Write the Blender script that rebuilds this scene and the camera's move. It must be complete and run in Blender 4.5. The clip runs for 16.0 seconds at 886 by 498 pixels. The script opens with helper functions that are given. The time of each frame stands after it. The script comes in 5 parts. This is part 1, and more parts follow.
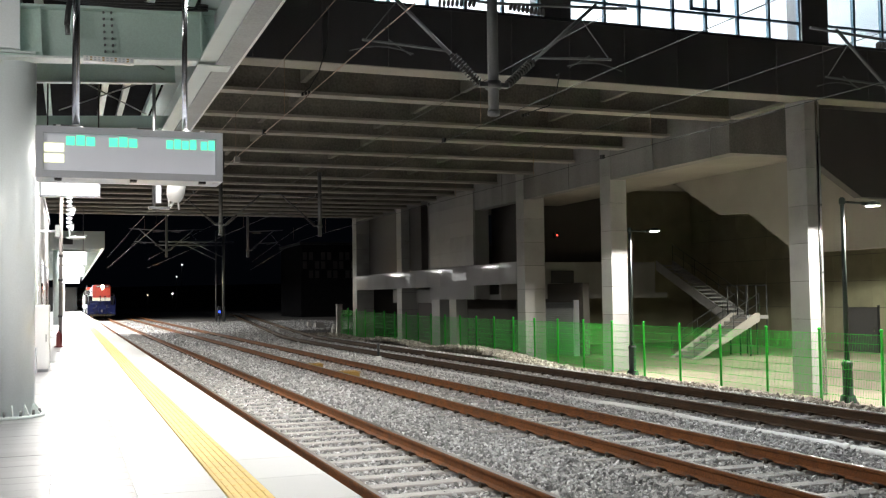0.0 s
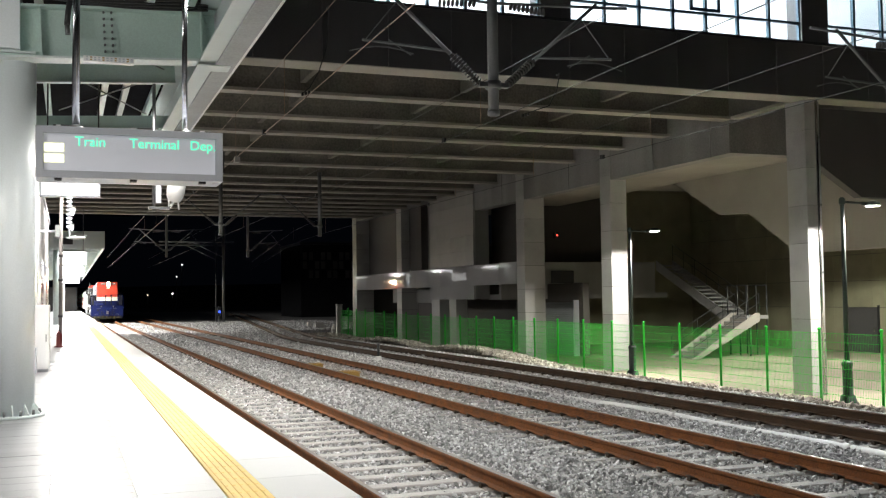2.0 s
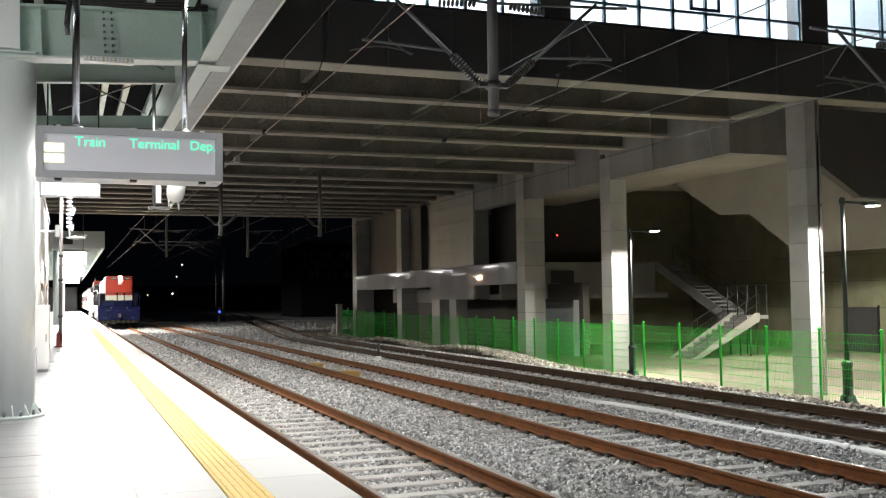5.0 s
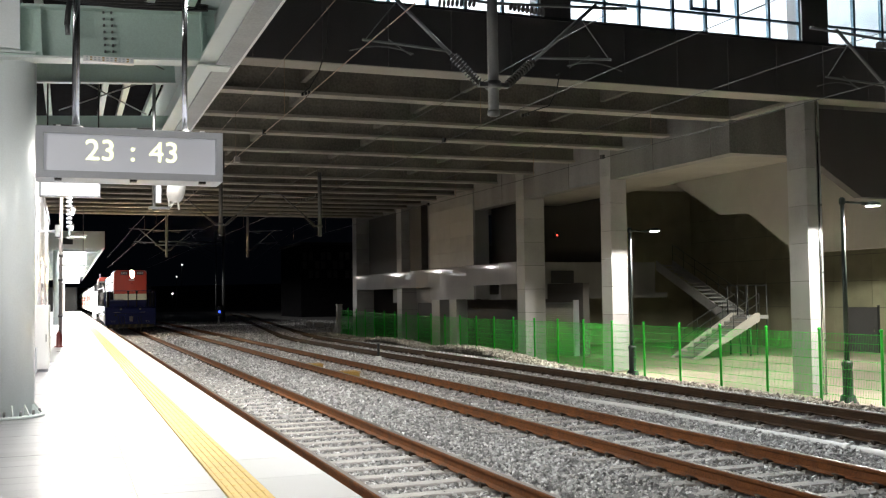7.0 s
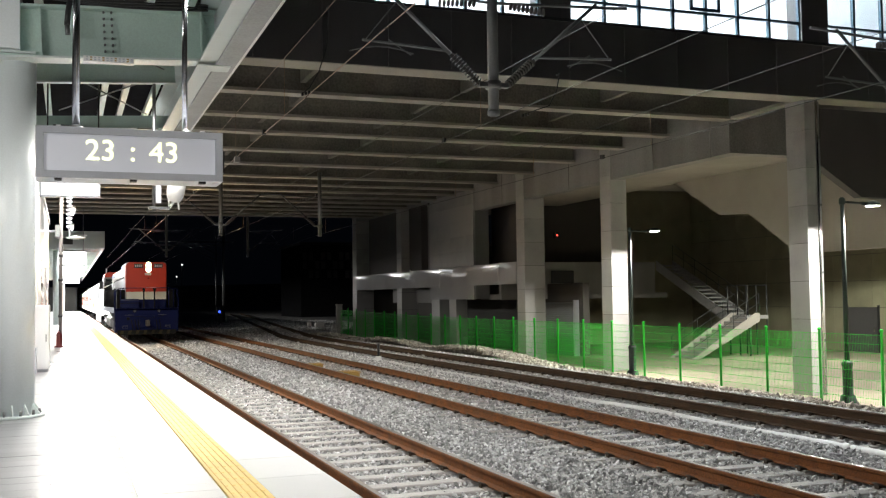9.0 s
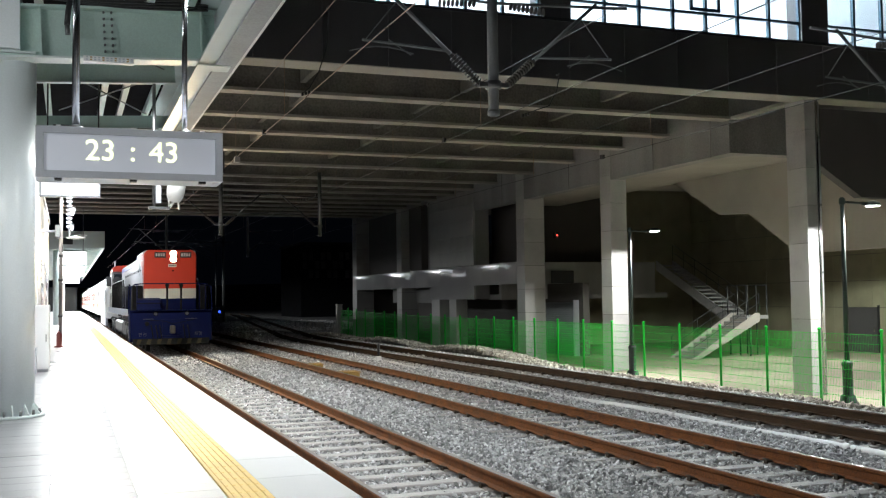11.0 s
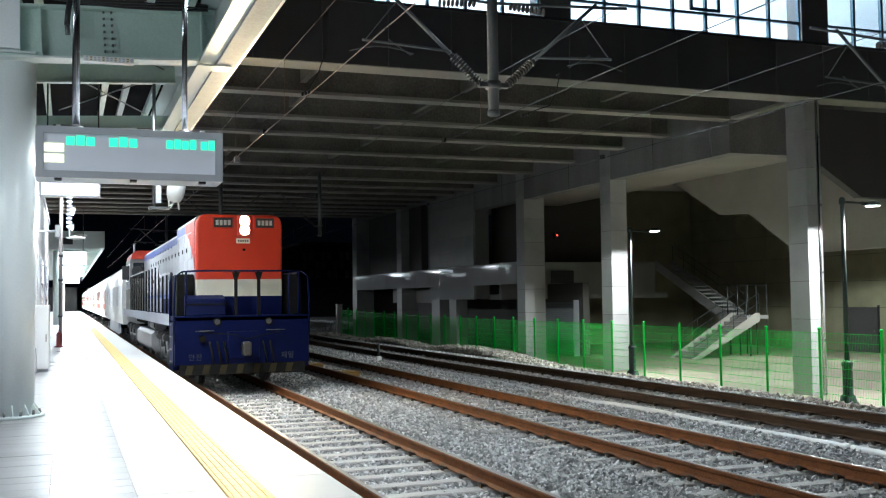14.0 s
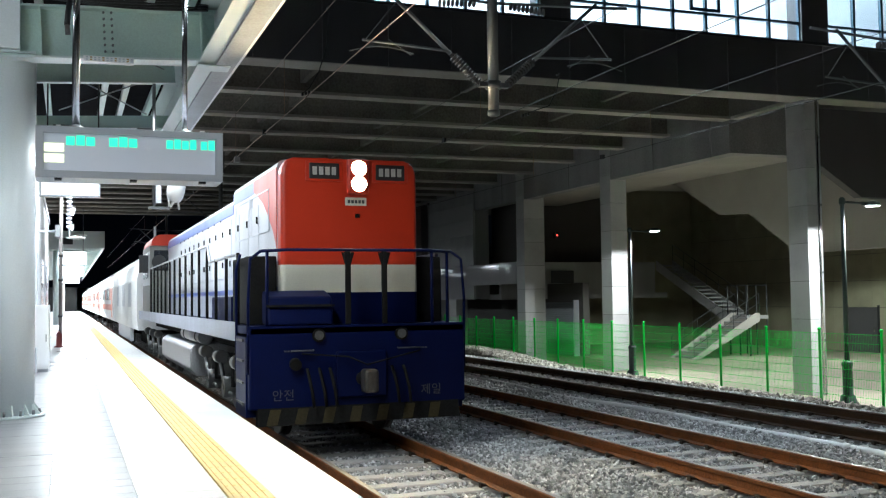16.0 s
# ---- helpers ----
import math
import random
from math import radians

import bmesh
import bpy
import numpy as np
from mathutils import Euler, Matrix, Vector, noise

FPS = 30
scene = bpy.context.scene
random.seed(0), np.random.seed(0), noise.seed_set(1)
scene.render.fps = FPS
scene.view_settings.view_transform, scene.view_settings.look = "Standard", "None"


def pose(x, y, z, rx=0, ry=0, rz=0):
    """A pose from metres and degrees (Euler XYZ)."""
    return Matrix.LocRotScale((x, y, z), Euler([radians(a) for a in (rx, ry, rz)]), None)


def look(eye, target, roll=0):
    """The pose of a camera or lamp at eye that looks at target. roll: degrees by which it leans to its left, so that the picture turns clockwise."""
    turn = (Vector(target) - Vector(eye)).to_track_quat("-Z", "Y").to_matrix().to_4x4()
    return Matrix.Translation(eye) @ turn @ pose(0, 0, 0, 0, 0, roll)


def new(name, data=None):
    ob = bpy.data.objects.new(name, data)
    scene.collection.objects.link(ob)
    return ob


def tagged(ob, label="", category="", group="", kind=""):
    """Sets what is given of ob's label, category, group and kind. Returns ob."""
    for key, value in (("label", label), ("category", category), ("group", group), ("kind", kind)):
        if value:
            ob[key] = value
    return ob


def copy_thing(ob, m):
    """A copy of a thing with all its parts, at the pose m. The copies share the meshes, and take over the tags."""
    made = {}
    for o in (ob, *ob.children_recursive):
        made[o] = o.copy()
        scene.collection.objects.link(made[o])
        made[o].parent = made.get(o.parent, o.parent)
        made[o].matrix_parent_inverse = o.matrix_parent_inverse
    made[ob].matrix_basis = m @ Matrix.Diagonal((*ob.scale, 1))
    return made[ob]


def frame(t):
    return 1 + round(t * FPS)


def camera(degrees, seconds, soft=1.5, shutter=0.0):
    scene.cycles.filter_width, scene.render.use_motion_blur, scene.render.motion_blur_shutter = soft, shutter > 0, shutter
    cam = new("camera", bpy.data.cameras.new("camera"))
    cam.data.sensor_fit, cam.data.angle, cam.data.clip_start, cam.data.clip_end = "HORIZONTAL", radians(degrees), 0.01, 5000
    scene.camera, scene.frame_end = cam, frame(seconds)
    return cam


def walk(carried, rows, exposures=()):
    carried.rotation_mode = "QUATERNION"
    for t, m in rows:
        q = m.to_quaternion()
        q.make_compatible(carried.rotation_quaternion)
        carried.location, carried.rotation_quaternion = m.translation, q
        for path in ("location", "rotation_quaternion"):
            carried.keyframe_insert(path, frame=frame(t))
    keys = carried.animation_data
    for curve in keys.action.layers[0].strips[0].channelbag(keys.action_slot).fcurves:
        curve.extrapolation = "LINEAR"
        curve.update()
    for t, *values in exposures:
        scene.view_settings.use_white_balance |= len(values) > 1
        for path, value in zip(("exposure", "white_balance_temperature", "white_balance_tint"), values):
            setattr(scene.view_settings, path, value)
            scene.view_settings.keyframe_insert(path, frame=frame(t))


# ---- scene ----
# World: x across the tracks, y along them, z up; z = 0 is the top of the rails, x = 0 the middle of the platform track.
EYE = (-3.59, 0.0, 1.90)
AIM = look(EYE, (-0.0857, 9.3536, 2.3806), -0.745)
cam = camera(47.66, 16.0, soft=1.2)
walk(cam, [(0.0, AIM), (16.0, AIM)], [(0.0, 0.06, 6650, 10), (9.0, 0.06, 6650, 10), (12.0, -0.15, 5900, 6), (16.0, -0.2, 5700, 4)])

# ---- light ----
world = bpy.data.worlds.new("night")
scene.world = world
world.use_nodes = True
world.node_tree.nodes["Background"].inputs[0].default_value = (0.10, 0.14, 0.25, 1)
world.node_tree.nodes["Background"].inputs[1].default_value = 0.006
scene.view_settings.exposure = 0.0


def lamp(kind, name, m, energy, color, **more):
    data = bpy.data.lights.new(name, kind)
    data.energy, data.color = energy, color
    if kind == "AREA":
        data.shape, data.size, data.size_y = "RECTANGLE", more["size"], more["size_y"]
        data.spread = more.get("spread", math.pi)
    if kind == "SPOT":
        data.spot_size, data.spot_blend, data.shadow_soft_size = more["cone"], more["blend"], 0.09
    ob = new(name, data)
    ob.matrix_world = m
    return ob


COOL = (1.0, 0.99, 0.95)
# Unseen lamps under the near canopy, behind and above the camera, and the deck's lights over the platform
# The lamp at x -6.6 is an added fill for the column's left side
for x, y, watts, wide in ((-3.2, -4.0, 25, 164), (-3.0, 3.0, 35, 164), (-2.3, 10.3, 160, 160), (-2.45, 14.9, 130, 164), (-2.7, 18.8, 400, 168), (-6.6, 6.4, 240, 168)):
    lamp("AREA", "unseen_canopy_light", pose(x, y, 4.9, 0, -6), watts, COOL, size=0.25, size_y=2.0, spread=radians(wide))
# Added tilted fill that brightens the column head and girder web
lamp("AREA", "unseen_canopy_light", pose(-6.4, 9.9, 4.7, 62, 0, -28), 70, COOL, size=2.0, size_y=0.25)
for y in (24.0, 34.0, 44.0, 54.0):
    lamp("AREA", "deck_light", pose(-3.4, y, 5.55), 480, COOL, size=0.3, size_y=3.0)
for y in (70.0, 84.0, 98.0, 112.0, 130.0, 150.0):
    lamp("AREA", "far_canopy_light", pose(-3.4, y, 4.55), 3000, COOL, size=0.5, size_y=1.2)
# Street lamps behind the fence
STREET = [(13.62, 18.9), (13.43, 28.2)]
for x, y in STREET:
    lamp("SPOT", "street_light", look((x + 0.92, y, 3.93), (x + 1.05, y + 0.1, 0)), 3600, (1.0, 0.99, 0.90), cone=radians(164), blend=0.12)
# Added yard lamp that brightens the stair and the olive wall
lamp("SPOT", "street_light", look((23.5, 31.6, 3.9), (23.5, 31.7, 0)), 1500, (0.95, 1.0, 0.85), cone=radians(160), blend=0.15)
# Hall above the deck
for x in (4.0, 12.0, 20.0):
    lamp("AREA", "hall_light", pose(x, 24.5, 12.5, 30), 3600, (0.86, 0.95, 1.0), size=6.0, size_y=2.0)
    lamp("AREA", "hall_light", pose(x, 21.9, 12.3, -40), 260, (0.90, 0.96, 1.0), size=6.0, size_y=0.9)

# ---- materials ----


def material(name, base, rough=0.6, metal=0.0, vary=0.25, grain=40.0, patch=1.5, bump=0.15, tint=None, streak=False, per=0.0, coat=0.0, spec=0.5, spread=0.12):
    """Base colour broken up at two scales, with fine relief; lengths in metres."""
    m = bpy.data.materials.new(name)
    m.use_nodes = True
    n, l = m.node_tree.nodes, m.node_tree.links
    b = n["Principled BSDF"]
    b.inputs["Metallic"].default_value = metal
    b.inputs["Coat Weight"].default_value = coat
    b.inputs["Specular IOR Level"].default_value = spec
    co = n.new("ShaderNodeTexCoord")
    mp = n.new("ShaderNodeMapping")
    l.new(co.outputs["Object"], mp.inputs[0])
    if streak:
        mp.inputs["Scale"].default_value = (1, 1, 0.12)
    big = n.new("ShaderNodeTexNoise")
    big.inputs["Scale"].default_value = patch
    big.inputs["Detail"].default_value = 6
    fine = n.new("ShaderNodeTexNoise")
    fine.inputs["Scale"].default_value = grain
    fine.inputs["Detail"].default_value = 4
    l.new(mp.outputs[0], big.inputs[0])
    l.new(co.outputs["Object"], fine.inputs[0])
    mix = n.new("ShaderNodeMath")
    mix.operation = "ADD"
    l.new(big.outputs["Fac"], mix.inputs[0])
    l.new(fine.outputs["Fac"], mix.inputs[1])
    fac = mix.outputs[0]
    if per:
        info = n.new("ShaderNodeObjectInfo")
        scaled = n.new("ShaderNodeMath")
        scaled.operation = "MULTIPLY_ADD"
        l.new(info.outputs["Random"], scaled.inputs[0])
        scaled.inputs[1].default_value = per
        l.new(fac, scaled.inputs[2])
        fac = scaled.outputs[0]
    ramp = n.new("ShaderNodeValToRGB")
    half = n.new("ShaderNodeMath")
    half.operation = "MULTIPLY"
    half.inputs[1].default_value = 0.5
    l.new(fac, half.inputs[0])
    l.new(half.outputs[0], ramp.inputs[0])
    dark = tint or tuple(c * (1 - vary) for c in base)
    light = tuple(min(1.0, c * (1 + 0.5 * vary)) for c in base)
    ramp.color_ramp.elements[0].position, ramp.color_ramp.elements[1].position = 0.34, 0.66
    ramp.color_ramp.elements[0].color = (*dark, 1)
    ramp.color_ramp.elements[1].color = (*light, 1)
    l.new(ramp.outputs[0], b.inputs["Base Color"])
    rr = n.new("ShaderNodeMapRange")
    rr.inputs["To Min"].default_value, rr.inputs["To Max"].default_value = max(0.02, rough - spread), min(1, rough + spread)
    l.new(big.outputs["Fac"], rr.inputs[0])
    l.new(rr.outputs[0], b.inputs["Roughness"])
    if bump:
        bp = n.new("ShaderNodeBump")
        bp.inputs["Strength"].default_value = bump
        bp.inputs["Distance"].default_value = 0.01
        l.new(fine.outputs["Fac"], bp.inputs["Height"])
        l.new(bp.outputs[0], b.inputs["Normal"])
    return m


def glowing(name, color, strength):
    m = bpy.data.materials.new(name)
    m.use_nodes = True
    b = m.node_tree.nodes["Principled BSDF"]
    b.inputs["Base Color"].default_value = (*[0.5 * c for c in color], 1)
    b.inputs["Emission Color"].default_value = (*color, 1)
    b.inputs["Emission Strength"].default_value = strength
    return m


def glassy(name, color, rough=0.02):
    m = bpy.data.materials.new(name)
    m.use_nodes = True
    b = m.node_tree.nodes["Principled BSDF"]
    b.inputs["Base Color"].default_value = (*color, 1)
    b.inputs["Roughness"].default_value = rough
    b.inputs["Transmission Weight"].default_value = 1.0
    b.inputs["IOR"].default_value = 1.45
    return m


CONCRETE = material("pale_concrete", (0.27, 0.262, 0.26), 0.75, vary=0.36, grain=25, patch=1.0, bump=0.2, streak=True)
PANEL = material("stone_cladding", (0.34, 0.33, 0.33), 0.55, vary=0.28, grain=40, patch=1.3, bump=0.08, per=0.4)
POLISHED = material("polished_cladding", (0.36, 0.35, 0.36), 0.03, vary=0.14, grain=90, patch=0.6, bump=0.0, spread=0.012, spec=0.05, per=0.2)
# Dark tone for open joints, and for recess shade put into wall colour
DARKPANEL = material("joint_and_recess_shade_concrete", (0.085, 0.075, 0.07), 0.7, vary=0.25, grain=50, patch=0.7, bump=0.15, streak=True)
DECK = material("deck_concrete_with_shade", (0.17, 0.157, 0.134), 0.8, vary=0.5, grain=16, patch=1.1, bump=0.2)
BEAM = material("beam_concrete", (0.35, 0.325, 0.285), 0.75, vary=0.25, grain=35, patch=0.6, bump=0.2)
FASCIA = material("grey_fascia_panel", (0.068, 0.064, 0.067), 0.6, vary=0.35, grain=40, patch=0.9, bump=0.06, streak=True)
OLIVE = material("olive_panel_wall", (0.27, 0.25, 0.17), 0.7, vary=0.35, grain=30, patch=0.9, bump=0.1)
SOFFIT = material("painted_soffit", (0.34, 0.31, 0.28), 0.8, vary=0.22, grain=30, patch=0.7, bump=0.06)
GROUND = material("packed_dirt", (0.22, 0.20, 0.17), 0.95, vary=0.35, grain=9, patch=0.6, bump=0.6)
PAVING = material("pale_paving", (0.33, 0.285, 0.22), 0.85, vary=0.45, grain=12, patch=0.4, bump=0.3)
STONE = material("ballast_stone", (0.34, 0.335, 0.34), 0.85, vary=0.45, grain=14, patch=5, bump=0.5)
SLEEPER = material("concrete_sleeper", (0.44, 0.42, 0.40), 0.85, vary=0.25, grain=45, patch=3, bump=0.3)
RUST = material("rusted_rail_web", (0.155, 0.054, 0.014), 0.7, metal=0.0, spec=0.2, vary=0.6, grain=50, patch=4, bump=0.3)
# Darker brown for the far track's rails, web and head
FARRAIL = material("dark_brown_far_rail", (0.055, 0.029, 0.013), 0.7, metal=0.0, spec=0.2, vary=0.6, grain=50, patch=4, bump=0.3)
RAILTOP = material("worn_rail_head", (0.24, 0.205, 0.18), 0.48, metal=0.8, vary=0.25, grain=60, patch=3, bump=0.03)
CLIPM = material("rail_clip", (0.045, 0.032, 0.022), 0.7, metal=0.3, vary=0.3)
TILE = material("granite_platform_tile", (0.25, 0.25, 0.26), 0.3, vary=0.35, grain=60, patch=1.1, bump=0.03, per=0.3)
COPING = material("platform_coping_stone", (0.66, 0.655, 0.65), 0.5, vary=0.1, grain=140, patch=0.8, bump=0.05, per=0.2)
YELLOW = material("yellow_tactile_tile", (0.80, 0.57, 0.19), 0.5, vary=0.12, grain=80, patch=1.2, bump=0.06, per=0.2)
WHITESTEEL = material("white_painted_steel", (0.64, 0.70, 0.69), 0.35, vary=0.08, grain=60, patch=1.0, bump=0.02, streak=True)
COLUMNPAINT = material("white_column_enamel", (0.80, 0.85, 0.87), 0.3, vary=0.07, grain=60, patch=1.2, bump=0.02, streak=True)
GUTTER = material("pale_aluminium_gutter", (0.36, 0.375, 0.385), 0.6, metal=0.0, vary=0.25, grain=40, patch=1.5, bump=0.05)
GREENSTEEL = material("pale_green_painted_steel", (0.48, 0.61, 0.565), 0.38, vary=0.14, grain=50, patch=1.2, bump=0.03)
GALV = material("galvanised_steel", (0.20, 0.205, 0.21), 0.4, metal=0.8, vary=0.2, grain=60, patch=3, bump=0.05)
CHROME = material("stainless_steel", (0.60, 0.61, 0.62), 0.15, metal=1.0, vary=0.1, grain=60, patch=2, bump=0.0)
PIPE = material("polished_steel_pipe", (0.34, 0.35, 0.37), 0.2, metal=1.0, vary=0.15, grain=60, patch=2, bump=0.0)
PALEPIPE = material("pale_zinc_pipe", (0.50, 0.51, 0.53), 0.35, metal=0.35, vary=0.15, grain=60, patch=2, bump=0.02, streak=True)
BLACK = material("black_painted_steel", (0.02, 0.02, 0.022), 0.45, vary=0.3, grain=60, patch=3, bump=0.03)
WIRE = material("dull_copper_wire", (0.34, 0.21, 0.13), 0.3, metal=1.0, vary=0.2, bump=0)
INSUL = material("brown_insulator", (0.05, 0.04, 0.04), 0.5, vary=0.2, bump=0)
FENCE = material("green_fence_paint", (0.022, 0.58, 0.045), 0.42, vary=0.15, grain=60, patch=3, bump=0.03)
GREY = material("grey_plastic", (0.52, 0.54, 0.59), 0.4, vary=0.1, grain=80, patch=3, bump=0.02)
SCREEN = material("pale_display_screen", (0.72, 0.73, 0.78), 0.3, vary=0.05, grain=200, patch=1, bump=0)
DISPLAY = material("display_screen_added_glow", (0.62, 0.63, 0.68), 0.35, vary=0.06, grain=300, patch=1, bump=0)
# Faint added glow stands in for lamplight falling on the screen
DISPLAY.node_tree.nodes["Principled BSDF"].inputs["Emission Color"].default_value = (0.78, 0.81, 0.90, 1)
DISPLAY.node_tree.nodes["Principled BSDF"].inputs["Emission Strength"].default_value = 0.22
WHITE = material("white_enamel", (0.80, 0.80, 0.80), 0.35, vary=0.06, grain=60, patch=2, bump=0.02)
LED_GREEN = glowing("green_led", (0.10, 0.86, 0.50), 1.35)
LED_YELLOW = glowing("yellow_led", (0.98, 1.0, 0.55), 2.0)
TUBE = glowing("lit_tube", (0.93, 0.98, 1.0), 14.0)
LAMPHEAD = glowing("lit_lamp_glass", (0.93, 1.0, 0.95), 30.0)
HEADLAMP = glowing("lit_headlight", (1.0, 0.74, 0.40), 3300.0)
GLASS = glassy("clear_glass", (0.92, 0.96, 0.97))
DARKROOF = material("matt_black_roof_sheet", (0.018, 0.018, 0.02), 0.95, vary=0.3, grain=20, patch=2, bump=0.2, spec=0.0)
DARKGLASS = material("dark_window_glass", (0.012, 0.014, 0.018), 0.08, vary=0.2, bump=0)

# ---- builders ----


def quads(bm, pts, faces):
    v = [bm.verts.new(p) for p in pts]
    for f in faces:
        bm.faces.new([v[i] for i in f])


def box(bm, x0, x1, y0, y1, z0, z1, m=None):
    pts = [Vector((x, y, z)) for z in (z0, z1) for y in (y0, y1) for x in (x0, x1)]
    if m:
        pts = [m @ p for p in pts]
    quads(bm, pts, [(0, 2, 3, 1), (4, 5, 7, 6), (0, 1, 5, 4), (2, 6, 7, 3), (0, 4, 6, 2), (1, 3, 7, 5)])
    return bm


def rod(bm, a, b, r, seg=8, r2=None, cap=True):
    """A round bar from a to b, tapering to r2."""
    a, b = Vector(a), Vector(b)
    r2 = r if r2 is None else r2
    d = (b - a).normalized()
    side = d.cross(Vector((0, 0, 1)) if abs(d.z) < 0.9 else Vector((1, 0, 0))).normalized()
    up = d.cross(side)
    rings = []
    for p, q in ((a, r), (b, r2)):
        rings.append([bm.verts.new(p + q * (math.cos(t) * side + math.sin(t) * up)) for t in (2 * math.pi * i / seg for i in range(seg))])
    for i in range(seg):
        f = bm.faces.new((rings[0][i], rings[0][(i + 1) % seg], rings[1][(i + 1) % seg], rings[1][i]))
        f.smooth = True
    if cap:
        bm.faces.new(rings[0][::-1])
        bm.faces.new(rings[1])
    return bm


def pipe(bm, pts, r, seg=8):
    """A bent round bar through the points, in one skin."""
    pts = [Vector(p) for p in pts]
    rings, side = [], None
    for i, p in enumerate(pts):
        d = (pts[min(i + 1, len(pts) - 1)] - pts[max(i - 1, 0)]).normalized()
        if side is None:
            side = d.cross(Vector((0, 0, 1)) if abs(d.z) < 0.9 else Vector((1, 0, 0)))
        side = (side - d * side.dot(d)).normalized()
        up = d.cross(side)
        rings.append([bm.verts.new(p + r * (math.cos(t) * side + math.sin(t) * up)) for t in (2 * math.pi * k / seg for k in range(seg))])
    for a, b in zip(rings, rings[1:]):
        for k in range(seg):
            bm.faces.new((a[k], a[(k + 1) % seg], b[(k + 1) % seg], b[k])).smooth = True
    bm.faces.new(rings[0][::-1])
    bm.faces.new(rings[-1])
    return bm


def extrude(bm, outline, axis, a, b):
    """A prism: the outline's two coordinates fill the other two axes, from a to b along axis."""
    def put(p, w):
        return {"x": (w, p[0], p[1]), "y": (p[0], w, p[1]), "z": (p[0], p[1], w)}[axis]
    n = len(outline)
    lo = [bm.verts.new(put(p, a)) for p in outline]
    hi = [bm.verts.new(put(p, b)) for p in outline]
    for i in range(n):
        bm.faces.new((lo[i], lo[(i + 1) % n], hi[(i + 1) % n], hi[i]))
    bm.faces.new(lo[::-1])
    bm.faces.new(hi)
    return bm


def turn(bm, profile, centre, seg=24):
    """A turned form: rows of radius and height about an upright axis."""
    rings = []
    for r, z in profile:
        rings.append([bm.verts.new((centre[0] + r * math.cos(2 * math.pi * i / seg), centre[1] + r * math.sin(2 * math.pi * i / seg), centre[2] + z)) for i in range(seg)])
    for p, q in zip(rings, rings[1:]):
        for i in range(seg):
            f = bm.faces.new((p[i], p[(i + 1) % seg], q[(i + 1) % seg], q[i]))
            f.smooth = True
    bm.faces.new(rings[0][::-1])
    bm.faces.new(rings[-1])
    return bm


def loft(bm, plan, levels):
    """Rings of the plan outline, drawn in towards its middle by each level's inset, joined upwards."""
    cx = sum(p[0] for p in plan) / len(plan)
    cy = sum(p[1] for p in plan) / len(plan)
    wx, wy = max(abs(p[0] - cx) for p in plan), max(abs(p[1] - cy) for p in plan)
    rings = []
    for z, d in levels:
        rings.append([bm.verts.new((cx + (x - cx) * (1 - d / wx), cy + (y - cy) * (1 - d / wy), z)) for x, y in plan])
    n = len(plan)
    for a, b in zip(rings, rings[1:]):
        for k in range(n):
            bm.faces.new((a[k], a[(k + 1) % n], b[(k + 1) % n], b[k]))
    bm.faces.new(rings[0][::-1])
    bm.faces.new(rings[-1])
    return bm


def bevelled(bm, width, seg=2):
    bmesh.ops.bevel(bm, geom=bm.edges[:], offset=width, segments=seg, affect="EDGES", profile=0.5)
    return bm


def mesh(name, bm, mat):
    bmesh.ops.recalc_face_normals(bm, faces=bm.faces[:])
    me = bpy.data.meshes.new(name)
    bm.to_mesh(me)
    bm.free()
    me.materials.append(mat)
    return me


def part(name, bm, mat, parent, label=""):
    ob = new(name, mesh(name, bm, mat))
    ob.parent = parent
    return tagged(ob, label)


def single(name, bm, mat, label, category, group="", kind=""):
    return tagged(new(name, mesh(name, bm, mat)), label, category, group, kind)


def thing(name, label, category, group="", kind="", at=(0, 0, 0)):
    ob = new(name)
    ob.location = at
    ob.empty_display_size = 0.2
    return tagged(ob, label, category, group, kind)


def B(*a):
    return box(bmesh.new(), *a)


def sharebox(name, me, parent, at, rz=0.0):
    ob = new(name, me)
    ob.parent = parent
    ob.location = at
    ob.rotation_euler = (0, 0, rz)
    return ob

# ---- ground, platform, tracks ----
TRACKS = (0.0, 3.77, 7.52)
PLAT = 0.49
EDGE = -1.615
END = 320.0
GY = -0.80
rng = np.random.default_rng(7)


def ground():
    bm = bmesh.new()
    quads(bm, [(-900, -300, -1.0), (1200, -300, -1.0), (1200, 2400, -1.0), (-900, 2400, -1.0)], [(0, 1, 2, 3)])
    single("ground", bm, GROUND, "dark packed earth around the railway", "ground", kind="structure")
    bm = bmesh.new()
    box(bm, 13.1, 60.0, -20.0, 90.0, -0.995, GY)
    single("pavement", bm, PAVING, "pale dusty concrete paving behind the fence", "pavement", kind="structure")
    bm = bmesh.new()
    prof = [(-1.9, -0.9), (-1.85, -0.27), (-1.3, -0.245), (1.9, -0.235), (5.6, -0.23), (9.6, -0.25), (10.6, -0.40), (12.3, -0.66), (13.3, -0.9)]
    extrude(bm, prof, "y", -20, END)
    single("ballast_bed", bm, STONE, "grey crushed-stone track bed", "ballast", kind="structure")
    single("ballast_bed", B(8.0, 60.0, 68.6, 200.0, -0.98, -0.26), STONE, "grey crushed-stone bed under the bending track", "ballast", kind="structure")


ground()


def far_track_x(y):
    """The far track bends away to the right beyond the columns."""
    y = np.asarray(y, float)
    return TRACKS[2] + 0.005 * np.clip(y - 44.0, 0.0, 12.0) ** 2 + 0.12 * np.maximum(y - 56.0, 0.0)


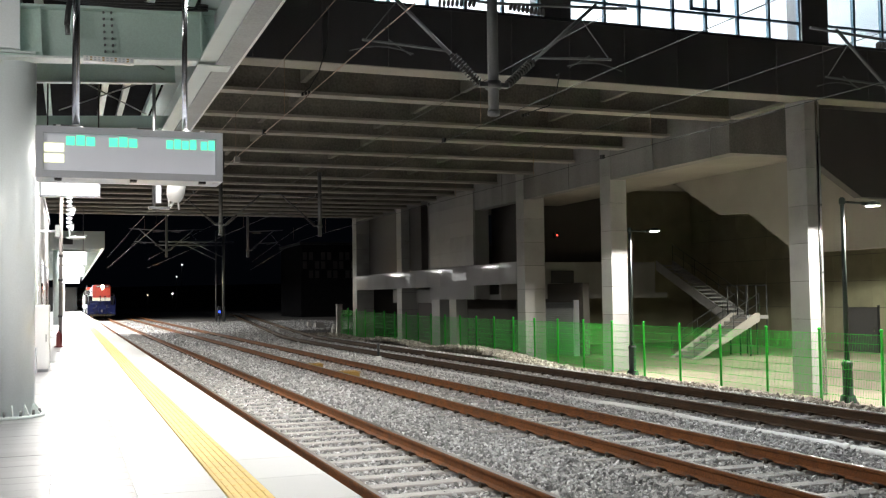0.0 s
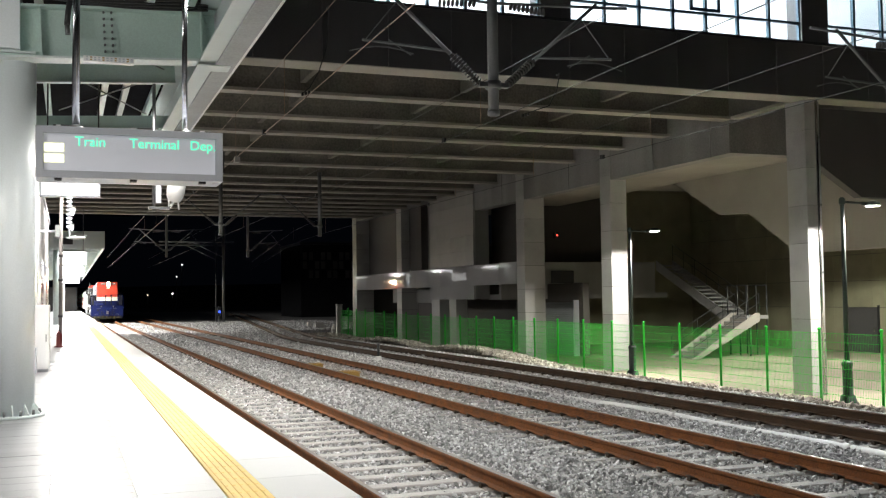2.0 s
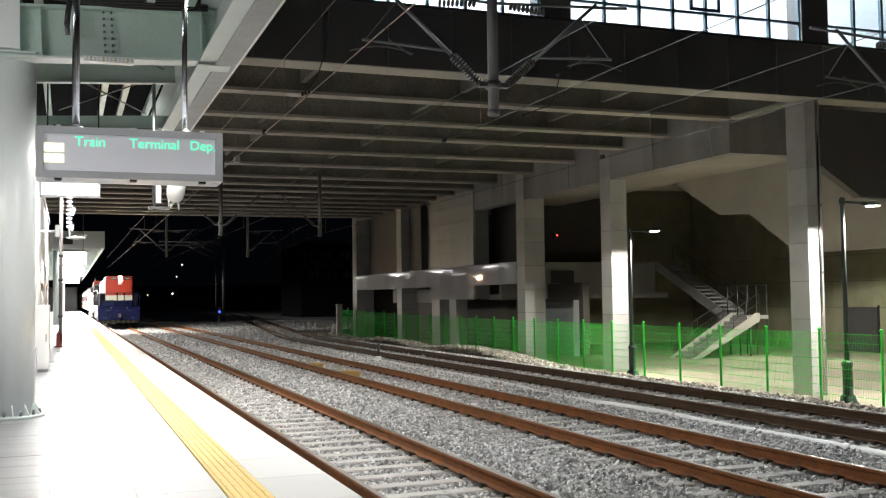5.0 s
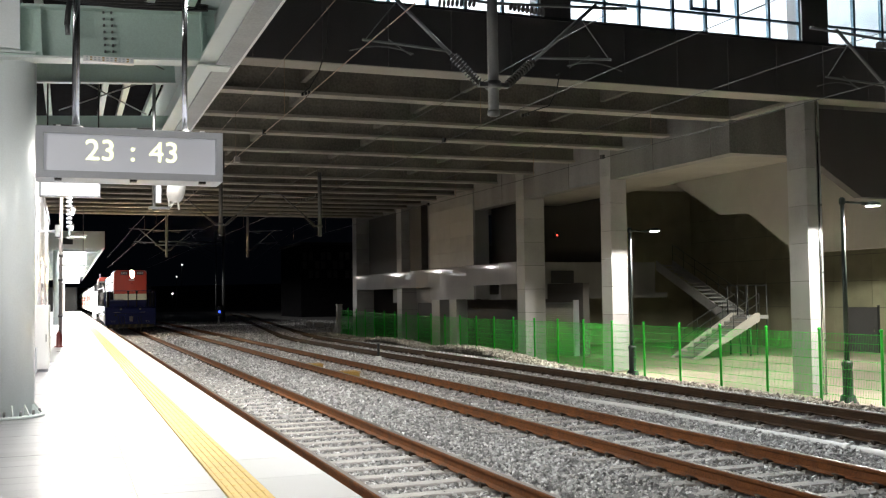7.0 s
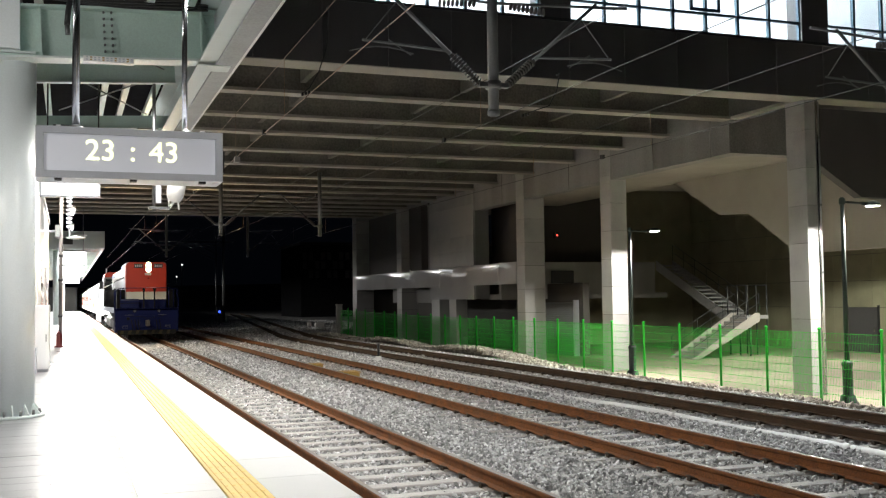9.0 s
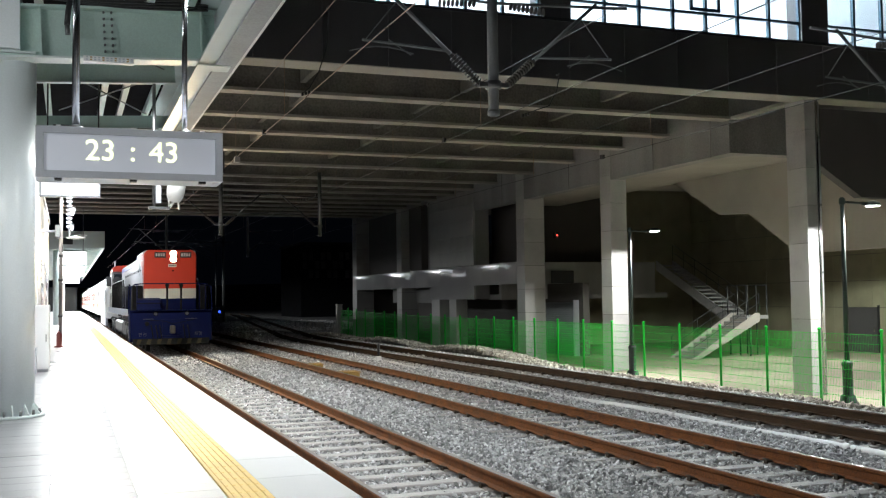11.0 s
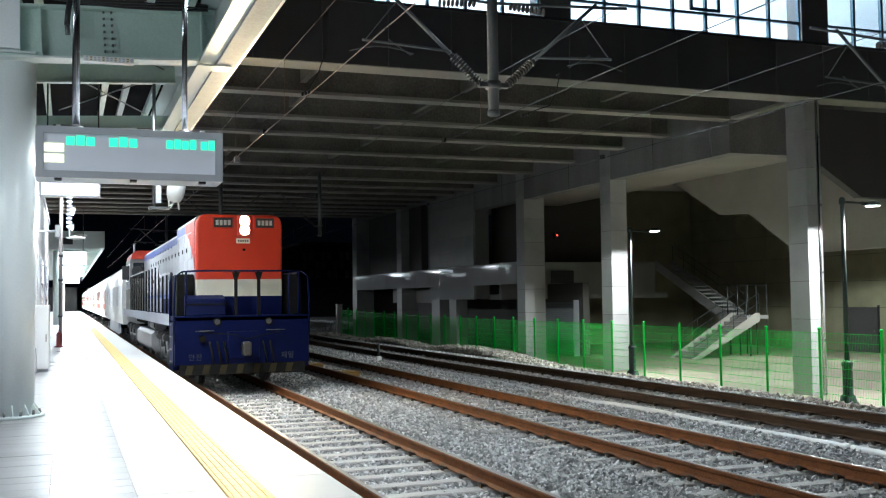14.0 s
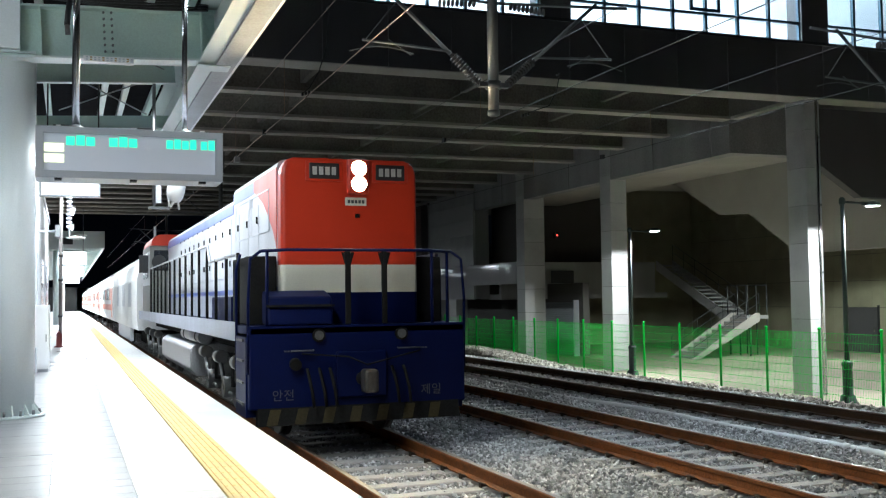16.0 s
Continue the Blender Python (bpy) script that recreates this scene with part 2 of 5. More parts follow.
def bed_height(x):
    return np.interp(x, [-1.85, -1.3, 1.9, 5.6, 9.6, 10.6, 12.3, 13.3], [-0.27, -0.245, -0.235, -0.23, -0.25, -0.40, -0.66, -0.9])


def loose_stones(name, label, xr, yr, step, size, material_, lift=0.0, heap=None):
    """Crushed stones as real chips, scattered over the bed in one mesh; none lies on a rail or a sleeper's middle."""
    nx, ny = int((xr[1] - xr[0]) / step), int((yr[1] - yr[0]) / step)
    gx, gy = np.meshgrid(np.linspace(*xr, nx), np.linspace(*yr, ny))
    x = gx.ravel() + rng.uniform(-0.5, 0.5, gx.size) * step
    y = gy.ravel() + rng.uniform(-0.5, 0.5, gx.size) * step
    keep = np.ones(x.size, bool)
    for c in (TRACKS[0], TRACKS[1], far_track_x(y)):
        for s in (-0.7525, 0.7525):
            keep &= np.abs(x - c - s) > 0.085
        on = (np.abs(x - c) < (1.22 if c is TRACKS[0] else 0.72)) & (np.abs((y / 0.6) - np.round(y / 0.6)) * 0.6 < 0.115)
        keep &= ~(on & (rng.random(x.size) < (0.93 if c is TRACKS[0] else 0.62)))
    x, y = x[keep], y[keep]
    n = x.size
    s = size * rng.uniform(0.55, 1.35, n)
    z = np.where(y > 68.6, -0.25, bed_height(x)) + lift + rng.uniform(-0.2, 0.75, n) * size
    between = np.ones(n, bool)
    for c in TRACKS:
        between &= np.abs(x - c) > 1.35
    z += np.where(between & (x < 9.2), 0.045, 0.0)
    if heap:
        z += heap(x, y)
    base = np.array([(1, 0, 0), (-1, 0, 0), (0, 1, 0), (0, -1, 0), (0, 0, 1), (0, 0, -1)], float)
    tri = np.array([(0, 2, 4), (2, 1, 4), (1, 3, 4), (3, 0, 4), (2, 0, 5), (1, 2, 5), (3, 1, 5), (0, 3, 5)])
    pts = base[None] * rng.uniform(0.35, 0.65, (n, 6, 1)) + rng.uniform(-0.16, 0.16, (n, 6, 3))
    ax = rng.normal(size=(n, 4))
    ax /= np.linalg.norm(ax, axis=1)[:, None]
    w, a, b, c = ax.T
    rot = np.stack([1 - 2 * (b * b + c * c), 2 * (a * b - w * c), 2 * (a * c + w * b), 2 * (a * b + w * c), 1 - 2 * (a * a + c * c), 2 * (b * c - w * a), 2 * (a * c - w * b), 2 * (b * c + w * a), 1 - 2 * (a * a + b * b)], 1).reshape(n, 3, 3)
    pts = np.einsum("nij,nkj->nki", rot, pts) * s[:, None, None] + np.stack([x, y, z], 1)[:, None]
    faces = (tri[None] + 6 * np.arange(n)[:, None, None]).reshape(-1, 3)
    me = bpy.data.meshes.new(name)
    me.vertices.add(n * 6)
    me.vertices.foreach_set("co", pts.reshape(-1).astype(np.float32))
    me.loops.add(faces.size)
    me.loops.foreach_set("vertex_index", faces.reshape(-1).astype(np.int32))
    me.polygons.add(len(faces))
    me.polygons.foreach_set("loop_start", (3 * np.arange(len(faces))).astype(np.int32))
    me.update(calc_edges=True)
    me.shade_flat()
    me.materials.append(material_)
    tagged(new(name, me), label, "ballast", kind="stuff")


def chip_material(name, dark, light, warm):
    m = material(name, light, 0.85, vary=0.4, grain=60, patch=8, bump=0.25)
    n, l = m.node_tree.nodes, m.node_tree.links
    geo = n.new("ShaderNodeNewGeometry")
    ramp = n.new("ShaderNodeValToRGB")
    e = ramp.color_ramp.elements
    e[0].position, e[0].color = 0.0, (*dark, 1)
    e[1].position, e[1].color = 1.0, (*light, 1)
    e.new(0.7).color = (*warm, 1)
    l.new(geo.outputs["Random Per Island"], ramp.inputs[0])
    l.new(ramp.outputs[0], n["Principled BSDF"].inputs["Base Color"])
    return m


CHIPS = chip_material("crushed_granite", (0.22, 0.22, 0.225), (0.84, 0.84, 0.85), (0.56, 0.555, 0.55))
SANDY = chip_material("dusty_crushed_granite", (0.24, 0.22, 0.19), (0.58, 0.55, 0.48), (0.46, 0.43, 0.37))
loose_stones("ballast_stones", "loose grey crushed granite between the rails", (-1.55, 10.4), (4.5, 17.0), 0.037, 0.054, CHIPS)
loose_stones("ballast_stones", "loose grey crushed granite farther along the tracks", (-1.55, 12.9), (17.0, 33.0), 0.056, 0.072, CHIPS)
loose_stones("ballast_stones", "loose grey crushed granite beside the colonnade", (-1.55, 12.9), (33.0, 46.0), 0.08, 0.094, CHIPS)
loose_stones("ballast_stones", "distant grey crushed granite beside the curve", (-1.5, 20.0), (46.0, 100.0), 0.14, 0.13, CHIPS, -0.05)


def heap(x, y):
    return 0.34 * np.exp(-((y - 36.5) / 4.0) ** 2) + 0.30 * np.exp(-((y - 47.0) / 4.0) ** 2) + 0.22 * np.exp(-((y - 58.0) / 4.0) ** 2)


loose_stones("gravel_bank", "pale dusty gravel heaped along the foot of the fence", (10.9, 13.2), (10.0, 66.0), 0.10, 0.13, SANDY, 0.02, heap)


def rail_profile(side):
    p = [(-0.065, -0.16), (0.065, -0.16), (0.065, -0.148), (0.012, -0.125), (0.009, -0.05), (0.035, -0.038), (0.036, -0.008), (0.028, 0.0), (-0.028, 0.0), (-0.036, -0.008), (-0.035, -0.038), (-0.009, -0.05), (-0.012, -0.125), (-0.065, -0.148)]
    return [(side + x, z) for x, z in p]


def sleeper_mesh():
    bm = bmesh.new()
    prof = [(-0.13, -0.36), (0.13, -0.36), (0.11, -0.20), (0.095, -0.185), (-0.095, -0.185), (-0.11, -0.20)]
    extrude(bm, prof, "x", -1.25, 1.25)
    for s in (-0.7525, 0.7525):
        box(bm, s - 0.11, s + 0.11, -0.085, 0.085, -0.19, -0.162)
    return mesh("sleeper", bm, SLEEPER)


def clip_mesh():
    bm = bmesh.new()
    pipe(bm, [(-0.03, -0.06, -0.15), (0.03, -0.06, -0.125), (0.035, 0.0, -0.118), (0.03, 0.06, -0.125), (-0.03, 0.06, -0.15)], 0.011, 6)
    box(bm, -0.02, 0.04, -0.03, 0.03, -0.175, -0.128)
    return mesh("rail_clip", bm, CLIPM)


def sweep(path, prof):
    """The rail's section carried along a path of plan points."""
    bm = bmesh.new()
    rings = [[bm.verts.new((x + p, y, z)) for p, z in prof] for x, y in path]
    n = len(prof)
    for a, b in zip(rings, rings[1:]):
        for k in range(n):
            bm.faces.new((a[k], a[(k + 1) % n], b[(k + 1) % n], b[k]))
    bm.faces.new(rings[0][::-1])
    bm.faces.new(rings[-1])
    return bm


def rails():
    sl, cl = sleeper_mesh(), clip_mesh()
    for cx, word in zip(TRACKS, ("platform", "middle", "far")):
        track = thing("railway_track", f"rusty-sided steel {word} track on concrete sleepers", "track", "tracks", "structure")
        for s in (-0.7525, 0.7525):
            bend = word == "far"
            if bend:
                ys = [-15.0, 20.0, 44.0] + [44.0 + 2.0 * k for k in range(1, 52)]
                web = sweep([(float(far_track_x(y)) + s, y) for y in ys], rail_profile(0.0))
                head = sweep([(float(far_track_x(y)) + s, y) for y in ys], [(-0.027, -0.004), (0.027, -0.004), (0.027, 0.0035), (-0.027, 0.0035)])
            else:
                web = extrude(bmesh.new(), rail_profile(cx + s), "y", -15, END)
                head = B(cx + s - 0.027, cx + s + 0.027, -15, END, -0.004, 0.0035)
            r = part("rail", web, FARRAIL if bend else RUST, track)
            part("rail_head", head, FARRAIL if bend else RAILTOP, r, "worn running surface")
        for i in range(8, 130):
            at = float(far_track_x(0.6 * i)) if word == "far" else cx
            sharebox("sleeper", sl, track, (at, 0.6 * i, 0), -math.atan(0.01 * min(12.0, max(0.0, 0.6 * i - 44))) if word == "far" else 0.0)
            if i < 106:
                for s in (-0.7525, 0.7525):
                    for side in (-1, 1) if i < 58 else (-1,):
                        sharebox("rail_clip", cl, track, (at + s + side * 0.09, 0.6 * i, 0), 0.0 if side > 0 else math.pi)


rails()


def lineside():
    # white plastic duct wandering half sunk between the middle and far tracks
    duct = thing("cable_duct", "white plastic cable duct half sunk in the ballast", "cable duct", kind="structure")
    run = [(5.96 + 0.10 * math.sin(0.55 * y + 1.0) + 0.04 * math.sin(1.3 * y), y, -0.155 + 0.015 * math.sin(0.9 * y)) for y in (4.6 + 0.5 * i for i in range(54))]
    part("tube", pipe(bmesh.new(), run, 0.058, 10), COPING, duct)
    for i in range(4, 54, 8):
        x, y, z = run[i]
        part("coupling", rod(bmesh.new(), (x, y - 0.06, z), (x, y + 0.06, z), 0.066, 10), COPING, duct)
    # short marker post beside the trough
    p = thing("marker_post", "short white-based lineside marker post", "post")
    part("foot", bevelled(B(5.80, 5.96, 31.3, 31.46, -0.26, 0.02), 0.015), WHITE, p)
    part("stake", rod(bmesh.new(), (5.88, 31.38, 0.0), (5.88, 31.38, 0.42), 0.045, 10), BLACK, p)
    part("cap", B(5.82, 5.94, 31.32, 31.44, 0.42, 0.47), GALV, p)
    # yellow rail lubricator plates on the middle track
    for y, x in ((29.3, 3.25), (25.7, 3.35)):
        b = thing("track_box", "low ochre box bolted beside the rail", "trackside box", "track boxes")
        part("body", bevelled(B(x - 0.22, x + 0.22, y - 0.3, y + 0.3, -0.26, -0.03), 0.03), YELLOWSTEEL, b)
        part("lid", B(x - 0.24, x + 0.24, y - 0.32, y + 0.32, -0.03, -0.01), YELLOWSTEEL, b)
        part("hinge", rod(bmesh.new(), (x - 0.24, y - 0.3, -0.02), (x - 0.24, y + 0.3, -0.02), 0.015), BLACK, b)
    for x, y, w in ((13.95, 76.5, 0.28), (14.0, 73.4, 0.6), (13.75, 67.5, 0.3)):
        b = thing("concrete_block", "stack of pale concrete blocks beside the far track", "block", "spare blocks")
        part("lower_block", bevelled(B(x - w, x + w, y - 0.3, y + 0.3, -0.8, -0.2), 0.03), SLEEPER, b)
        part("upper_block", bevelled(B(x - w * 0.6, x + w * 0.5, y - 0.25, y + 0.25, -0.2, 0.15), 0.03), SLEEPER, b)
    s = thing("dwarf_signal", "small lineside signal with blue glowing lamp on post", "signal")
    part("post", rod(bmesh.new(), (8.4, 86.0, -0.5), (8.4, 86.0, 1.4), 0.06), GALV, s)
    part("case", B(8.24, 8.56, 85.85, 86.0, 0.55, 1.36), BLACK, s)
    part("lens", rod(bmesh.new(), (8.4, 85.85, 0.93), (8.4, 85.80, 0.93), 0.11, 14), glowing("blue_lamp", (0.05, 0.12, 1.0), 2.0), s, "blue lamp")


YELLOWSTEEL = material("ochre_paint", (0.45, 0.27, 0.07), 0.6, vary=0.3)
lineside()


def platform():
    plat = thing("platform", "low station platform of pale granite tiles and coping", "platform", kind="structure")
    part("core", B(-12.0, EDGE + 0.0, -12, 175, -0.9, PLAT - 0.03), CONCRETE, plat)
    # joined rest of the paving farther along
    part("coping_course", B(-2.196, EDGE, 62, 175, PLAT - 0.028, PLAT), COPING, plat)
    part("tactile_course", B(-2.504, -2.2, 62, 175, PLAT - 0.028, PLAT + 0.002), YELLOW, plat)
    part("tile_course", B(-12.0, -3.112, 62, 175, PLAT - 0.028, PLAT), TILE, plat)
    part("pale_course", B(-3.112, -2.508, 62, 175, PLAT - 0.028, PLAT), COPING, plat)
    part("inner_course", B(-12.0, -5.02, -12, 62, PLAT - 0.028, PLAT), TILE, plat)
    cop = mesh("coping_stone", bevelled(B(-0.2885, 0.2885, -0.497, 0.497, -0.06, 0.0), 0.006, 1), COPING)
    for i in range(74):
        sharebox("coping_stone", cop, plat, (-1.9065, -12 + 0.5 + i, PLAT))
    bm = B(-0.15, 0.15, -0.1495, 0.1495, -0.05, 0.0)
    for k in range(5):
        x = -0.112 + 0.056 * k
        extrude(bm, [(x - 0.015, -0.001), (x + 0.015, -0.001), (x + 0.010, 0.009), (x - 0.010, 0.009)], "y", -0.14, 0.14)
    tac = mesh("tactile_tile", bm, YELLOW)
    for i in range(220):
        sharebox("tactile_tile", tac, plat, (-2.345, -4.0 + 0.15 + 0.301 * i, PLAT))
    tile = mesh("floor_tile", bevelled(B(-0.2996, 0.2996, -0.1497, 0.1497, -0.05, 0.0), 0.0025, 1), TILE)
    pale = mesh("floor_tile", bevelled(B(-0.2996, 0.2996, -0.1497, 0.1497, -0.05, 0.0), 0.0025, 1), COPING)
    for j in range(4):
        for i in range(70):
            sharebox("floor_tile", tile if j else pale, plat, (-2.81 - 0.601 * j, 1.2 + 0.301 * i + (0.15 if j % 2 else 0), PLAT + random.uniform(-0.0015, 0.001)))
    part("tile_bedding", B(-5.02, -2.508, 1.0, 22.43, PLAT - 0.029, PLAT - 0.005), TILE, plat)
    part("tile_course", B(-5.02, -3.112, -12, 1.0, PLAT - 0.028, PLAT), TILE, plat)
    part("pale_course", B(-3.112, -2.508, -12, 1.048, PLAT - 0.028, PLAT), COPING, plat)
    part("tile_course", B(-5.02, -3.112, 22.43, 62, PLAT - 0.028, PLAT), TILE, plat)
    part("pale_course", B(-3.112, -2.508, 22.43, 62, PLAT - 0.028, PLAT), COPING, plat)


platform()

# ---- the station over the tracks ----
ROW = 14.61  # track-side face of the columns
LINTEL = 7.0
FRONT = 21.0
BACK = 61.6


def deck():
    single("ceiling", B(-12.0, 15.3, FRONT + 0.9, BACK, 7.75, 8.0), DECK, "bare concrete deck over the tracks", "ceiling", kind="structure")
    fas = thing("fascia_wall", "dark grey panelled band below the hall windows", "wall", kind="structure")
    part("soffit_edge", B(-12.0, 34.0, FRONT + 0.02, FRONT + 0.72, LINTEL, LINTEL + 0.12), BEAM, fas)
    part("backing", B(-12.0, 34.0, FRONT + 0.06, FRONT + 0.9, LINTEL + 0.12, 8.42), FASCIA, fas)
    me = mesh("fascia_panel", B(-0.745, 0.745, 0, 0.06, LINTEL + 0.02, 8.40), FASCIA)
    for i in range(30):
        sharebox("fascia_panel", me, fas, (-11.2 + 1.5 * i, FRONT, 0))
    part("coping", B(-12.0, 34.0, FRONT - 0.04, FRONT + 0.5, 8.40, 8.47), BLACK, fas)
    ys = (24.35, 27.6, 30.4, 34.05, 37.6, 41.4, 44.2, 46.8, 49.4, 51.9, 54.3, 56.7, 59.0, 61.2)
    for y in ys:
        b = thing("ceiling_beam", "concrete cross beam, web toned dark for shade, with a wider pale bottom flange", "beam", "beams under the deck", "structure")
        # Web in the dark deck tone, flange pale: shade between beams put into colour
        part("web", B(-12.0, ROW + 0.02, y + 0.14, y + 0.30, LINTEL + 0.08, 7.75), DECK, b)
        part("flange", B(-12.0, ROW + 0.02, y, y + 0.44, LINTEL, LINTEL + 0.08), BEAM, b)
    for i, (a, c) in enumerate(zip((FRONT + 0.9,) + ys, ys)):
        for x in (1.9 + 0.4 * (i % 2), 6.2 - 0.3 * (i % 3), 10.4):
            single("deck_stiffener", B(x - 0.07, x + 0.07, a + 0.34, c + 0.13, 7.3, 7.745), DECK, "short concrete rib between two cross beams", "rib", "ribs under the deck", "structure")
    # end wall over the platform side, out of sight behind the canopy
    single("wall_west", B(-12.4, -12.0, 20.0, 64.0, -0.9, 8.0), CONCRETE, "plain concrete wall behind the platform", "wall", kind="structure")


deck()


def hall():
    hall_ = thing("hall_front", "glazed station hall above the tracks, brightly lit inside", "glazed wall", kind="structure")
    TEAL = material("teal_window_frame", (0.03, 0.07, 0.10), 0.4, metal=0.3, vary=0.1)
    WALLIN = material("hall_plaster", (0.78, 0.82, 0.85), 0.7, vary=0.08)
    part("floor_slab", B(-12, 34, FRONT + 0.5, 34, 8.0, 8.36), CONCRETE, hall_)
    part("back_wall", B(-12, 34, 33.7, 34, 8.36, 13), WALLIN, hall_)
    part("side_wall", B(-12.3, -12, FRONT + 0.1, 34, 8.0, 13.3), WALLIN, hall_)
    part("side_wall", B(34, 34.3, FRONT + 0.1, 34, 8.0, 13.3), WALLIN, hall_)
    part("roof_slab", B(-12, 34, FRONT + 0.0, 34, 13, 13.3), WALLIN, hall_)
    for x0, x1 in ((-0.5, 0.3), (6.82, 7.62), (14.42, 15.28), (22.0, 22.9)):
        part("pier", B(x0, x1, FRONT + 0.02, FRONT + 0.6, 8.42, 13.0), FASCIA, hall_)
    for (a, b, n) in ((-12.0, -0.5, 12), (0.3, 6.82, 7), (7.62, 14.42, 7), (15.28, 22.0, 7), (22.9, 34.0, 12)):
        w = (b - a) / n
        for i in range(n + 1):
            x = a + w * i
            part("mullion", B(x - 0.035, x + 0.035, FRONT + 0.1, FRONT + 0.2, 8.47, 13.0), TEAL, hall_)
        for z in (8.98, 10.2, 11.5):
            part("transom", B(a, b, FRONT + 0.11, FRONT + 0.19, z - 0.03, z + 0.03), TEAL, hall_)
        g = part("pane", B(a, b, FRONT + 0.146, FRONT + 0.154, 8.47, 13.0), GLASS, hall_)
        g.visible_shadow = False
    for x0, x1, z0, z1 in ((11.0, 11.9, 9.02, 9.10), (11.0, 11.9, 9.84, 9.92), (11.0, 11.08, 9.10, 9.84), (11.82, 11.9, 9.10, 9.84)):
        part("vent_frame", B(x0, x1, FRONT + 0.05, FRONT + 0.1, z0, z1), TEAL, hall_)
    for i in range(9):
        part("ceiling_tube", B(-10 + 5 * i - 0.9, -10 + 5 * i + 0.9, 24.0, 24.25, 12.5, 12.56), TUBE, hall_)


hall()


def tiled_face(parent, x0, x1, y0, y1, z0, z1, pitch, mat):
    """A shaft of stone panels stacked round a core, with open joints."""
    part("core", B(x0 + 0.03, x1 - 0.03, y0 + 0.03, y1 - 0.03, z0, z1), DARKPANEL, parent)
    z = z0
    while z < z1 - 0.05:
        h = min(pitch, z1 - z)
        bm = bmesh.new()
        e = 0.006
        box(bm, x0, x0 + 0.03, y0 + e, y1 - e, z + e, z + h - e)
        box(bm, x1 - 0.03, x1, y0 + e, y1 - e, z + e, z + h - e)
        box(bm, x0 + e, x1 - e, y0, y0 + 0.03, z + e, z + h - e)
        box(bm, x0 + e, x1 - e, y1 - 0.03, y1, z + e, z + h - e)
        part("cladding_panel", bm, mat, parent)
        z += h


def pillars():
    for y0, y1, d in ((21.25, 22.0, 0.33), (31.42, 32.16, 0.65), (38.7, 39.5, 0.95), (55.5, 56.4, 1.0), (65.2, 66.2, 1.2)):
        c = thing("concrete_column", "tall square column clad in grey stone panels", "column", "columns behind the fence", "structure")
        tiled_face(c, ROW, ROW + d, y0, y1, GY, 7.75 if y0 > 22 else LINTEL, 1.0, PANEL)
    d = thing("downpipe", "pair of bright steel downpipes strapped to the column", "downpipe")
    for x, r in ((ROW + 0.56, 0.10),):
        part("pipe", rod(bmesh.new(), (x, 21.5, GY), (x, 21.5, 7.0), r, 20), PALEPIPE, d)
        for z in (0.6, 2.4, 4.2, 6.0):
            part("strap", rod(bmesh.new(), (x, 21.5, z), (x, 21.5, z + 0.06), r + 0.012, 20), GALV, d)
    part("thin_pipe", rod(bmesh.new(), (ROW + 0.42, 21.30, GY), (ROW + 0.42, 21.30, 7.0), 0.035, 12), CHROME, d)


pillars()


